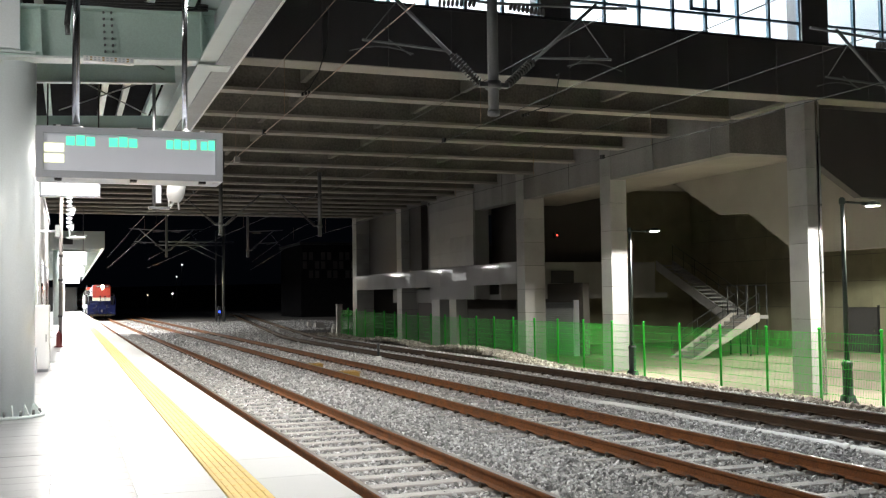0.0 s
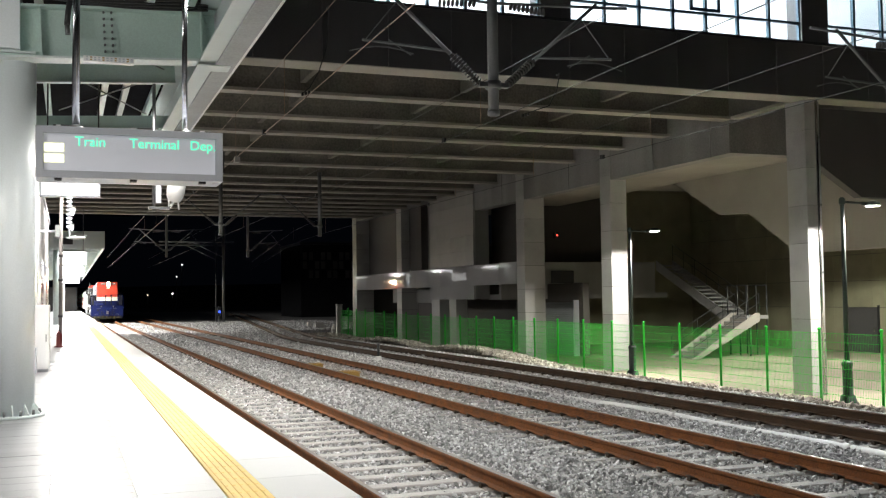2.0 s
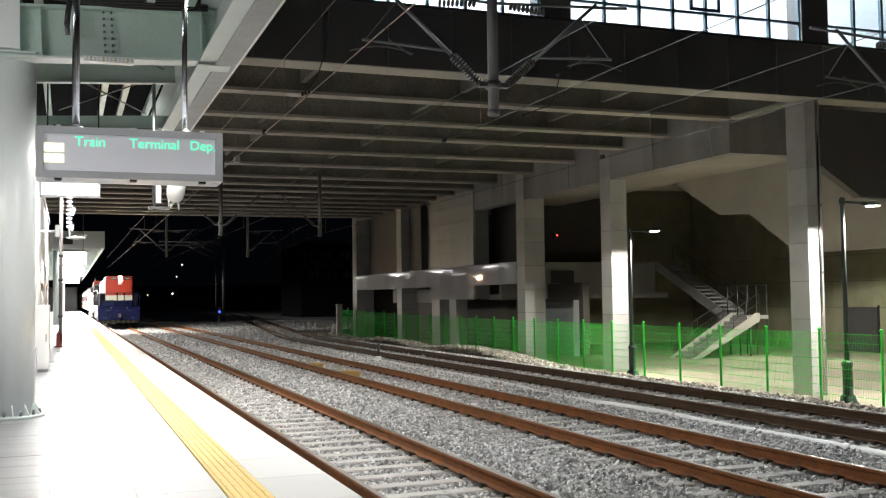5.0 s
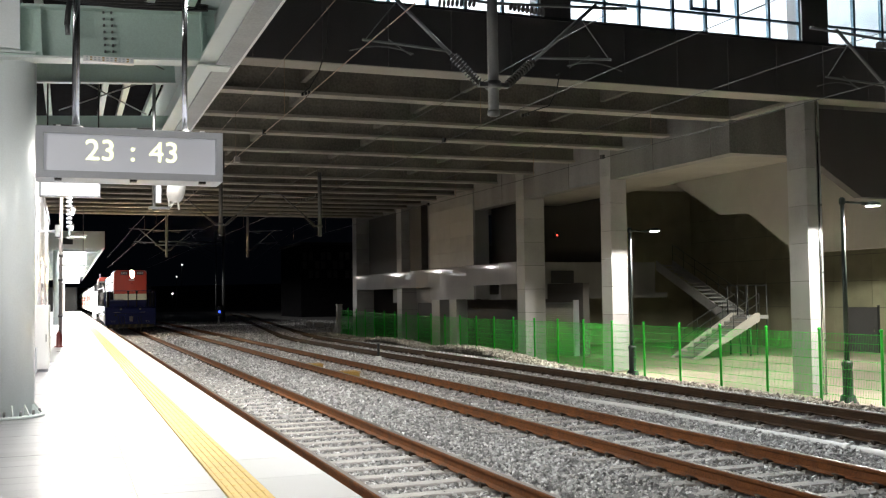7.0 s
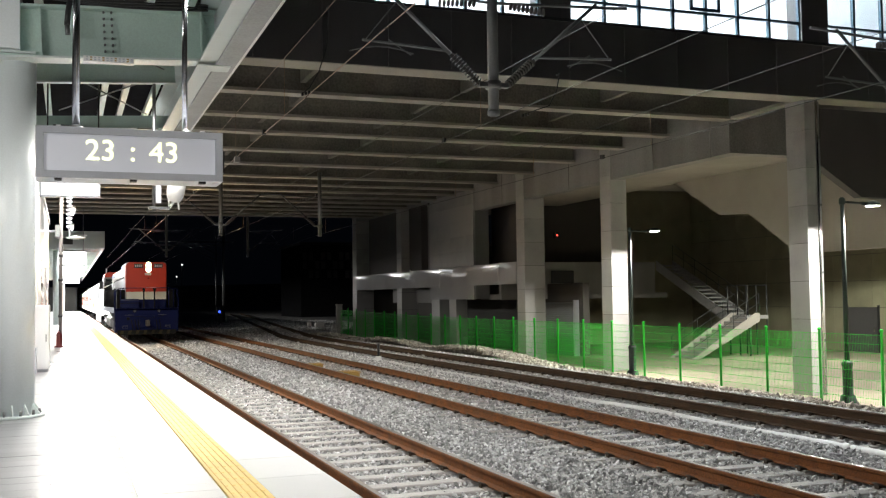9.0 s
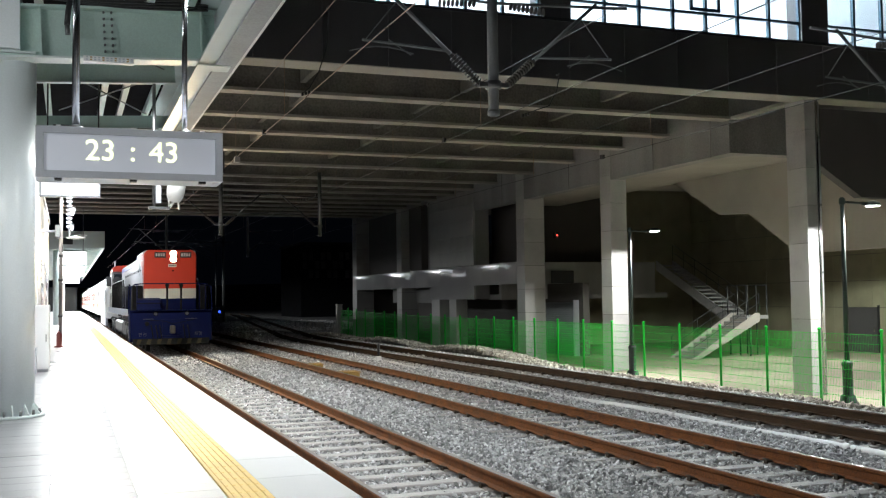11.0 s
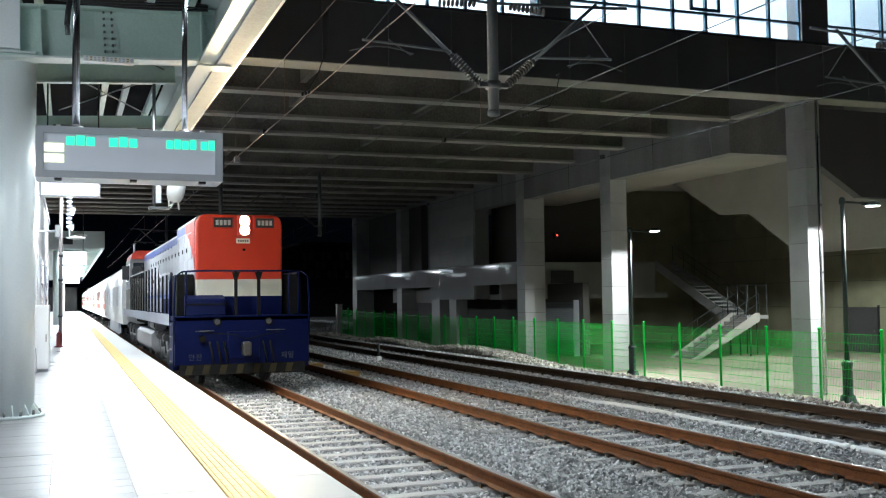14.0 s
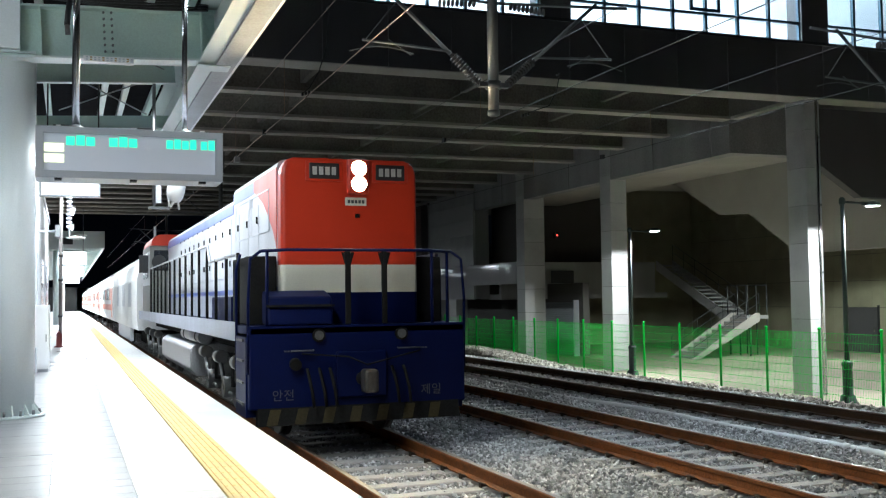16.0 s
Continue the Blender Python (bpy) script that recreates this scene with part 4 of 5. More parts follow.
def departure_sign():
    """Hanging departure display: the pages stand on the three sides of a drum that turns behind the window."""
    s = thing("departure_sign", "grey hanging departure board with glowing green letters", "display board")
    y0, y1 = 9.60, 10.02
    x0, x1, z0, z1 = SIGN_X0, SIGN_X1, SIGN_Z0, SIGN_Z1
    wx0, wx1, wz0, wz1 = x0 + 0.065, x1 - 0.06, z0 + 0.065, z1 - 0.06
    for a in ((x0, wx0, z0, z1), (wx1, x1, z0, z1), (wx0, wx1, z0, wz0), (wx0, wx1, wz1, z1)):
        part("bezel", B(a[0], a[1], y0, y0 + 0.03, a[2], a[3]), GREY, s)
    part("top_cover", B(x0, x1, y0 + 0.03, y1, z1 - 0.012, z1), GREY, s)
    part("bottom_cover", B(x0, x1, y0 + 0.03, y1, z0, z0 + 0.012), GREY, s)
    part("side_cover", B(x0, x0 + 0.02, y0 + 0.03, y1, z0 + 0.012, z1 - 0.012), GREY, s)
    part("side_cover", B(x1 - 0.02, x1, y0 + 0.03, y1, z0 + 0.012, z1 - 0.012), GREY, s)
    part("back_cover", B(x0, x1, y1, y1 + 0.02, z0, z1), GREY, s)
    part("speaker_flap", B(x1, x1 + 0.03, y0 + 0.1, y0 + 0.3, z0 + 0.1, z0 + 0.3), BLACK, s)
    for px in (100, 230, 355):
        part("lug", B(sx(px) - 0.02, sx(px) + 0.02, y0 + 0.02, y0 + 0.08, z1, z1 + 0.018), WHITE, s)
        part("foot", B(sx(px) - 0.03, sx(px) + 0.03, y0 + 0.02, y0 + 0.1, z0 - 0.02, z0), BLACK, s)
    for px, r, steel in ((130, 0.034, PIPE), (326, 0.026, PIPE)):
        p = part("hanger", rod(bmesh.new(), (sx(px), 9.81, z1), (sx(px), 9.81, 5.86), r, 16), steel, s, "steel hanger pipe")
        part("flange", turn(bmesh.new(), [(0.09, 0), (0.09, 0.02), (r + 0.01, 0.05)], (sx(px), 9.81, z1), 16), GALV, p)
    # the drum, about an axis along x
    h = wz1 - wz0
    inner = h / (2 * math.sqrt(3))
    zc, yc, xc = (wz0 + wz1) / 2, y0 + 0.035 + inner, (wx0 + wx1) / 2
    R_ = 2 * inner
    bm = bmesh.new()
    tri = [(-inner, h / 2), (-inner, -h / 2), (R_, 0)]
    extrude(bm, tri, "x", -(wx1 - wx0) / 2 + 0.004, (wx1 - wx0) / 2 - 0.004)
    drum = part("page_drum", bm, DISPLAY, s, "pale screen faces with an added faint glow")
    drum.location = (xc, yc, zc)

    def on_page(page, me, px, z, name):
        ob = new(name, me)
        ob.parent = drum
        ob.matrix_local = pose(0, 0, 0, 120 * page) @ pose(px - xc, -inner - 0.004, z - zc, 90)
        return ob

    def bar(w, hh, mat):
        return mesh("led_bar", bevelled(B(-w / 2, w / 2, -hh / 2, hh / 2, -0.001, 0.001), 0.0006, 1), mat)

    def row(px):
        return z1 - (px - 230) / 86.0 * (z1 - z0)

    for page in (0, 1):
        for py in (265, 283):
            on_page(page, bar(0.165, 0.075, LED_YELLOW), sx(93), row(py), "led_bar")
    for a, b, n in ((112, 164, 3), (186, 238, 3), (288, 345, 4), (351, 379, 2)):
        w = (sx(b) - sx(a)) / n
        for i in range(n):
            m = bmesh.new()
            g = w * 0.84
            box(m, -g / 2, g / 2, 0.018, 0.034 + 0.012 * (i % 2), -0.001, 0.001)
            box(m, -g / 2, g / 2, -0.046, -0.028, -0.001, 0.001)
            box(m, -g / 2, -g / 2 + 0.024, -0.028, 0.018, -0.001, 0.001)
            box(m, g / 2 - 0.022, g / 2, -0.028, 0.018, -0.001, 0.001)
            box(m, -0.016, 0.016, -0.028, 0.018, -0.001, 0.001)
            on_page(0, mesh("led_bar", m, LED_GREEN), sx(a) + w * (i + 0.5), row(252), "led_bar")
    for word, px in (("Train", 155), ("Terminal", 268), ("Dep.", 356)):
        on_page(1, lettering(word, 0.125, LED_GREEN), sx(px), row(261), "led_text")
    for word, px in (("23", 172), (":", 229), ("43", 285)):
        on_page(2, lettering(word, 0.27, LED_YELLOW), sx(px), row(284), "led_text")
    return drum


DRUM = departure_sign()


def fittings():
    s = thing("light_box_sign", "glowing white light box sign with dark marks", "sign")
    part("case", B(-4.02, -3.10, 17.0, 17.14, 3.58, 3.96), GREY, s)
    part("face", B(-3.985, -3.125, 16.985, 17.0, 3.60, 3.945), glowing("lit_sign_face", (1, 1, 1), 1.6), s)
    for x, w in ((-3.87, 0.04), (-3.78, 0.03), (-3.70, 0.05), (-3.40, 0.045), (-3.33, 0.04)):
        part("mark", B(x - w / 2, x + w / 2, 16.976, 16.984, 3.80, 3.905), BLACK, s)
    for x in (-3.9, -3.13):
        part("rod", rod(bmesh.new(), (x, 17.07, 3.96), (x, 17.07, 5.87), 0.012, 8), BLACK, s)
    c = thing("security_camera", "white housed security camera on a hanging bracket", "camera")
    part("drop_pipe", rod(bmesh.new(), (-2.34, 16.1, 3.30), (-2.34, 16.1, 5.3), 0.026, 12), GALV, c)
    part("junction_box", B(-2.315, -2.235, 16.05, 16.15, 3.42, 3.85), GREY, c)
    for z in (3.48, 3.58, 3.68, 3.78):
        part("knockout", rod(bmesh.new(), (-2.272, 16.05, z), (-2.272, 16.043, z), 0.016, 10), WHITE, c)
    part("carrier_plate", B(-2.42, -2.10, 16.04, 16.16, 3.32, 3.36), GALV, c)
    # bulbous weather housing tipped towards the track
    bm = turn(bmesh.new(), [(0.03, -0.20), (0.095, -0.185), (0.125, -0.13), (0.14, -0.02), (0.135, 0.07), (0.105, 0.135), (0.05, 0.165), (0.01, 0.17)], (0, 0, 0), 24)
    h = part("housing", bm, WHITE, c)
    h.matrix_local = pose(-2.015, 16.0, 3.63, 22, 14, -16)
    part("lens", rod(bmesh.new(), (0, 0, -0.195), (0, 0, -0.215), 0.045, 14), BLACK, h)
    for x in (-0.09, 0.06):
        part("bracket_leg", rod(bmesh.new(), (x, -0.06, -0.12), (x + 0.05, -0.07, -0.29), 0.016, 8), WHITE, h)
    part("arm", rod(bmesh.new(), (-2.10, 16.1, 3.36), (-2.03, 16.02, 3.47), 0.022, 10), WHITE, c)

    # white building flank and what stands along it
    w = thing("station_wall", "white panelled wall of the platform building", "wall", kind="structure")
    for i in range(13):
        y = 22.4 + 1.2 * i
        part("wall_panel", B(-4.35, -4.22, y + 0.006, y + 1.194, PLAT, 4.65), WHITE, w)
    part("core", B(-8.0, -4.35, 22.4, 38.0, PLAT, 4.65), WHITE, w)
    part("end_panel", B(-8.0, -4.36, 22.36, 22.4, PLAT, 4.65), WHITE, w)
    part("head_rail", B(-4.40, -4.18, 22.3, 38.0, 4.65, 4.8), GREY, w)
    for i in range(4):
        part("window_band", B(-4.22, -4.205, 24.0 + 3.2 * i, 26.4 + 3.2 * i, 1.5, 3.0), DARKGLASS if i % 2 else SCREEN, w)
    n = thing("notice_panel", "slim dark notice panel on the end of the white wall", "notice board")
    part("board", bevelled(B(-4.33, -4.225, 22.30, 22.345, 2.68, 3.65), 0.006, 1), BLACK, n)
    part("bracket", B(-4.30, -4.26, 22.345, 22.36, 3.0, 3.3), GALV, n)
    b = thing("platform_cabinet", "pale grey steel cabinet standing against the wall", "cabinet")
    part("body", bevelled(B(-4.21, -3.94, 21.95, 23.5, PLAT + 0.06, 1.85), 0.012), WHITE, b)
    part("plinth", B(-4.20, -3.95, 22.0, 23.45, PLAT, PLAT + 0.06), GREY, b)
    part("door", B(-4.18, -3.97, 21.935, 21.95, PLAT + 0.12, 1.8), WHITE, b)
    part("handle", B(-4.0, -3.985, 21.91, 21.935, 1.1, 1.25), BLACK, b)
    j = thing("floor_box", "low grey electrical box on the platform", "box")
    part("body", bevelled(B(-4.36, -4.16, 21.4, 21.8, PLAT, 0.98), 0.012), GREY, j)
    part("lid", B(-4.37, -4.15, 21.38, 21.82, 0.98, 1.0), GREY, j)
    sp = thing("loudspeaker", "dark grey loudspeaker on the wall bracket", "loudspeaker")
    part("case", bevelled(B(-3.86, -3.74, 23.7, 23.95, 3.33, 3.62), 0.015), BLACK, sp)
    part("bracket", B(-4.23, -3.86, 23.8, 23.86, 3.45, 3.5), GREY, sp)
    part("grille", B(-3.85, -3.75, 23.69, 23.7, 3.35, 3.60), GUTTER, sp)
    p = thing("service_pole", "dull grey-brown steel service pole with clamps", "pole")
    BROWN = material("grey_brown_paint", (0.20, 0.18, 0.17), 0.55, vary=0.25)
    part("shaft", rod(bmesh.new(), (-3.80, 35.6, PLAT), (-3.80, 35.6, 6.99), 0.06, 16), BROWN, p)
    for z in (1.4, 2.6, 3.4):
        part("clamp", rod(bmesh.new(), (-3.80, 35.6, z), (-3.80, 35.6, z + 0.08), 0.08, 16), BLACK, p)
    e = thing("fire_extinguisher", "red fire extinguisher standing on the platform", "fire extinguisher")
    RED = material("red_enamel", (0.10, 0.006, 0.005), 0.4, vary=0.15)
    part("cylinder", turn(bmesh.new(), [(0.14, 0.0), (0.14, 0.03), (0.085, 0.05), (0.085, 0.42), (0.03, 0.50)], (-3.83, 33.8, PLAT), 20), RED, e)
    part("valve", rod(bmesh.new(), (-3.83, 33.8, PLAT + 0.5), (-3.83, 33.8, PLAT + 0.58), 0.025), BLACK, e)
    part("handle", B(-3.85, -3.81, 33.68, 33.82, PLAT + 0.56, PLAT + 0.59), BLACK, e)
    part("hose", pipe(bmesh.new(), [(-3.83, 33.78, PLAT + 0.55), (-3.74, 33.72, PLAT + 0.42), (-3.73, 33.74, PLAT + 0.2)], 0.012, 6), BLACK, e)
    d = thing("hanging_antenna", "white coiled cable drop ending in a flat dish", "antenna")
    for i in range(8):
        bm = turn(bmesh.new(), [(0.05, 0), (0.09, 0.03), (0.09, 0.07), (0.05, 0.10)], (-3.55, 34.0, 4.25 + 0.13 * i), 12)
        part("insulator_disc", bm, GREY, d)
    part("stem", rod(bmesh.new(), (-3.55, 34.0, 3.95), (-3.55, 34.0, 6.99), 0.035, 10), GALV, d)
    part("dish", turn(bmesh.new(), [(0.10, 0), (0.30, 0.03), (0.30, 0.06), (0.05, 0.1)], (-3.35, 34.0, 3.9), 20), WHITE, d)
    # tubes hanging under the deck above the platform
    for y in (24.0, 34.0, 44.0, 54.0):
        t = thing("tube_light", "long white tube light hanging under the deck", "light fitting", "lights over the platform")
        part("housing", B(-3.5, -3.3, y - 1.5, y + 1.5, 5.66, 5.74), WHITE, t)
        part("tube", rod(bmesh.new(), (-3.4, y - 1.45, 5.62), (-3.4, y + 1.45, 5.62), 0.02, 8), TUBE, t)
        for dy in (-1.2, 1.2):
            part("hanger", rod(bmesh.new(), (-3.4, y + dy, 5.74), (-3.4, y + dy, 7.76), 0.012, 6), GALV, t)


fittings()


def far_canopy():
    c = thing("far_platform_canopy", "white canopy with bright lights farther along the platform", "canopy", kind="structure")
    part("fascia", B(-9.0, -1.5, 64.0, 64.12, 5.12, 6.15), WHITESTEEL, c)
    part("edge", B(-1.62, -1.5, 64.12, 165, 5.12, 5.6), WHITESTEEL, c)
    part("roof", B(-9.0, -1.5, 64.12, 165, 5.95, 6.15), GREENSTEEL, c)
    for i in range(24):
        part("rib", B(-9.0, -1.62, 66 + 4 * i, 66.2 + 4 * i, 5.15, 5.95), WHITESTEEL, c)
    part("name_board", B(-3.9, -3.3, 63.9, 64.0, 5.35, 5.75), BLACK, c)
    part("soffit_lamp", turn(bmesh.new(), [(0.35, 0), (0.4, 0.05), (0.2, 0.12)], (-2.9, 63.5, 5.85), 20), WHITE, c)
    for i in range(7):
        part("column", rod(bmesh.new(), (-4.2, 68 + 14 * i, PLAT), (-4.2, 68 + 14 * i, 5.2), 0.25, 20), WHITESTEEL, c)
    for y in (70.0, 84.0, 98.0, 112.0, 130.0, 150.0):
        t = thing("tube_light", "wide bright white light panel under the far canopy", "light fitting", "lights over the platform")
        part("housing", B(-4.1, -2.7, y - 3, y + 3, 4.64, 4.72), WHITE, t)
        for dy in (-2.3, 0.0, 2.3):
            part("diffuser", B(-4.0, -2.8, y + dy - 0.45, y + dy + 0.45, 4.61, 4.64), TUBE, t)
        for dy in (-2.0, 2.0):
            part("hanger", rod(bmesh.new(), (-3.4, y + dy, 4.72), (-3.4, y + dy, 5.96), 0.02, 6), GALV, t)
    for x0, z1, y in ((-4.1, 3.9, 58.0), (-4.0, 3.7, 76.0), (-4.1, 3.5, 92.0)):
        s = thing("light_box_sign", "overexposed white light box sign along the platform", "sign", "platform light boxes")
        part("case", B(x0, x0 + 1.5, y, y + 0.15, z1, z1 + 0.75), GREY, s)
        part("face", B(x0 + 0.03, x0 + 1.47, y - 0.015, y, z1 + 0.03, z1 + 0.72), glowing("lit_sign_face", (1, 1, 1), 3.0), s)
        for dx in (0.2, 1.3):
            part("rod", rod(bmesh.new(), (x0 + dx, y + 0.07, z1 + 0.75), (x0 + dx, y + 0.07, 7.76 if y < 61 else 5.97), 0.02, 6), GALV, s)
    f = thing("end_screen", "dark screen wall at the far end of the platform", "wall", kind="structure")
    part("panel", B(-9.0, -2.2, 166, 166.3, PLAT, 4.2), BLACK, f)


far_canopy()


# ---- overhead line ----
def drop_mast(x, y, z0, top, arms, label):
    m = thing("overhead_line_mast", label, "mast", "overhead line masts")
    part("drop_tube", rod(bmesh.new(), (x, y, z0), (x, y, top), 0.075, 18), GALV, m)
    part("end_cap", turn(bmesh.new(), [(0.05, -0.02), (0.085, 0), (0.085, 0.06)], (x, y, z0), 16), GALV, m)
    part("collar", rod(bmesh.new(), (x, y, z0 + 0.36), (x, y, z0 + 0.46), 0.11, 16), GALV, m)
    for side in arms:
        a, b = sorted((x, x + side * 0.22))
        part("bracket", B(a, b, y - 0.05, y + 0.05, z0 + 0.38, z0 + 0.44), GALV, m)
        p0 = Vector((x + side * 0.2, y, z0 + 0.42))
        p1 = Vector((x + side * 0.62, y, z0 + 0.80))
        p2 = Vector((x + side * 1.62, y, z0 + 1.68))
        ins = part("insulator", rod(bmesh.new(), p0, p1, 0.028, 10), INSUL, m, "ribbed brown insulator")
        for k in range(11):
            q = p0 + (p1 - p0) * ((k + 0.8) / 12)
            d = (p1 - p0).normalized() * 0.008
            part("shed", rod(bmesh.new(), q - d, q + d, 0.062, 12), INSUL, ins)
        part("cantilever", rod(bmesh.new(), p1, p2, 0.026, 12), GALV, m)
        t0 = Vector((x, y, z0 + 1.55))
        t1 = Vector((x + side * 1.25, y, z0 + 1.45))
        tube = part("top_tie", rod(bmesh.new(), t0, p2 + Vector((side * 0.5, 0, -0.02)), 0.022, 10), GALV, m)
        for k in range(9):
            q = t0 + (t1 - t0) * (0.22 + 0.05 * k)
            part("shed", rod(bmesh.new(), q, q + Vector((0.016, 0, 0)), 0.055, 12), INSUL, tube)
        rr = part("registration_arm", rod(bmesh.new(), p1 + Vector((side * 0.05, 0, 0.04)), (x + side * 1.85, y, z0 + 0.90), 0.018, 10), GALV, m)
        pts = [(x + side * (1.15 + 0.175 * i), y, z0 + 0.70 + 0.13 * math.sin(math.pi * (0.15 + 0.75 * i / 5))) for i in range(6)]
        part("steady_arm", pipe(bmesh.new(), pts, 0.008, 8), GALV, rr)
        part("dropper", rod(bmesh.new(), (x + side * 1.5, y, z0 + 0.93), (x + side * 1.18, y, z0 + 0.74), 0.008, 6), GALV, rr)
        part("strut", rod(bmesh.new(), p1 + (p2 - p1) * 0.75, (x + side * 1.8, y, z0 + 0.92), 0.008, 6), GALV, m)


drop_mast(1.86, 12.5, 4.38, 9.2, (-1, 1), "galvanised drop tube carrying two insulated cantilevers")
drop_mast(9.40, 12.5, 4.38, 9.2, (-1, 1), "galvanised drop tube carrying cantilevers over the far track")
drop_mast(1.98, 39.5, 4.42, 7.0, (-1, 1), "galvanised drop tube hung from the deck")
drop_mast(5.92, 39.5, 4.42, 7.0, (-1,), "galvanised drop tube with a single cantilever")
drop_mast(1.90, 61.4, 4.50, 7.0, (-1, 1), "distant galvanised drop tube at the deck's end")
drop_mast(6.70, 61.4, 4.50, 7.0, (1,), "distant galvanised drop tube with a single cantilever")


def portal():
    g = thing("line_portal", "steel beam that carries the drop tubes above the tracks", "portal beam")
    part("beam", B(-3.0, 13.0, 12.35, 12.65, 9.2, 9.6), GALV, g)
    part("leg", B(12.7, 13.0, 12.35, 12.65, -0.95, 9.2), GALV, g)
    part("leg", B(-9.6, -9.3, 12.35, 12.65, PLAT, 9.6), GALV, g)
    part("tie", B(-9.6, -3.0, 12.35, 12.65, 9.25, 9.55), GALV, g)
    for x, y, r in ((10.5, 98.0, 0.14), (10.6, 104.0, 0.07)):
        p = thing("line_pole", "slender grey line pole beyond the deck", "pole", "distant line poles")
        part("shaft", rod(bmesh.new(), (x, y, -0.9), (x, y, 9.0), r, 10), GALV, p)
        part("cross_arm", rod(bmesh.new(), (x - 6, y, 7.5), (x + 1, y, 7.5), 0.06, 8), GALV, p)
        part("brace", rod(bmesh.new(), (x, y, 6.0), (x - 3, y, 7.5), 0.04, 8), GALV, p)


portal()


def wires():
    for cx, zc, zm in ((0.0, 5.16, 6.20), (3.77, 5.16, 6.0), (7.52, 4.95, 5.68)):
        w = thing("overhead_wire", "contact wire and messenger wire with thin droppers", "overhead wire", "overhead wires")
        for z, r, name in ((zc, 0.007, "contact_wire"), (zm, 0.006, "messenger_wire")):
            bm = bmesh.new()
            ys = [-15.0, 12.5, 39.5, 61.4, 110.0]
            pts = []
            for a, b in zip(ys, ys[1:]):
                for k in range(6):
                    t = k / 6
                    sag = (0.04 if name == "messenger_wire" else 0.015) * 4 * t * (1 - t)
                    pts.append((cx + (float(far_track_x(a + (b - a) * t)) - TRACKS[2] if cx > 7 else 0.0), a + (b - a) * t, z - sag))
            pipe(bm, pts, r, 6)
            # Farther tracks' wires are black: their lack of light put into the colour
            part(name, bm, WIRE if cx < 1 else BLACK, w)
        for y in (4.0, 8.5, 17.5, 23.0, 28.5, 34.0, 45.0, 52.0):
            part("dropper", rod(bmesh.new(), (cx, y, zc), (cx, y, zm - 0.05), 0.004, 5), WIRE, w)
        for y in (19.5, 31.0):
            part("clamp", B(cx - 0.03, cx + 0.03, y - 0.06, y + 0.06, zc - 0.03, zc + 0.06), BLACK, w)
    for pts, label in (([(1.66, 20.85, 8.2), (1.60, 20.8, 7.3), (1.42, 20.8, 6.75), (1.22, 20.8, 6.4), (1.06, 20.8, 6.25)], "slack black cable hanging from the fascia"), ([(7.2, 20.85, 7.1), (7.09, 20.8, 6.7), (6.89, 20.8, 6.32), (6.5, 20.8, 6.18), (6.2, 20.8, 6.06)], "short black cable looped below the fascia")):
        h = thing("hanging_cable", label, "cable", "hanging cables")
        part("cable", pipe(bmesh.new(), pts, 0.013, 6), BLACK, h)
        for k in range(3):
            x, y, z = pts[-1]
            part("clamp", B(x + 0.07 * k - 0.02, x + 0.07 * k + 0.02, y - 0.03, y + 0.03, z - 0.04 + 0.02 * k, z + 0.03 + 0.02 * k), BLACK, h)
        part("anchor", rod(bmesh.new(), pts[0], (pts[0][0], 21.05, pts[0][2]), 0.02, 8), GALV, h)
    e = thing("section_insulator", "small pale insulator plate on the contact wire", "insulator")
    part("plate", B(-0.06, 0.06, 22.75, 22.95, 5.02, 5.14), SLEEPER, e)
    part("hook", rod(bmesh.new(), (0, 22.85, 5.12), (0, 22.85, 5.20), 0.012), GALV, e)


wires()


def distance_things():
    b = thing("far_building", "dim far building with a chequered panel front", "building")
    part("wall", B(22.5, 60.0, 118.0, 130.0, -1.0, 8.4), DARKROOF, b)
    for i in range(16):
        for j in range(3):
            if (i * 7 + j * 5) % 3:
                part("panel", B(22.7 + 0.75 * i, 23.2 + 0.75 * i, 117.95, 118.0, 4.4 + 1.1 * j, 5.3 + 1.1 * j), DARKPANEL, b)
    part("roof", B(22.3, 60.2, 117.8, 130.2, 8.4, 8.7), BLACK, b)
    t = thing("far_bank", "dark unlit embankment closing the view", "embankment", kind="structure")
    part("slope", extrude(bmesh.new(), [(-300, -1.0), (300, -1.0), (300, 5.0), (120, 9.0), (-40, 7.0), (-300, 10.0)], "y", 420, 430), GROUND, t)


distance_things()

# ---- the train ----
RED = material("orange_red_loco_paint", (0.46, 0.032, 0.010), 0.36, vary=0.15, grain=60, patch=1.4, bump=0.03)
CREAM = material("cream_loco_paint", (0.62, 0.60, 0.50), 0.38, vary=0.18, grain=60, patch=1.6, bump=0.03, streak=True)
BLUE = material("deep_blue_loco_paint", (0.0012, 0.0045, 0.042), 0.5, vary=0.35, grain=60, patch=1.6, bump=0.04, spec=0.12)
LIGHTGREY = material("pale_loco_side_paint", (0.48, 0.49, 0.53), 0.36, vary=0.3, grain=60, patch=1.4, bump=0.03, streak=True)
VIOLET = material("blue_roof_band_paint", (0.10, 0.14, 0.42), 0.36, vary=0.15)
GRIME = material("grimy_underframe", (0.011, 0.0105, 0.010), 0.85, metal=0.0, vary=0.4, grain=30, patch=3, bump=0.3, spec=0.12)
TANK = material("dull_silver_tank", (0.085, 0.085, 0.088), 0.5, metal=0.4, vary=0.3, grain=40, patch=2, bump=0.05)
WHEELM = material("steel_wheel", (0.12, 0.11, 0.10), 0.5, metal=0.8, vary=0.3)
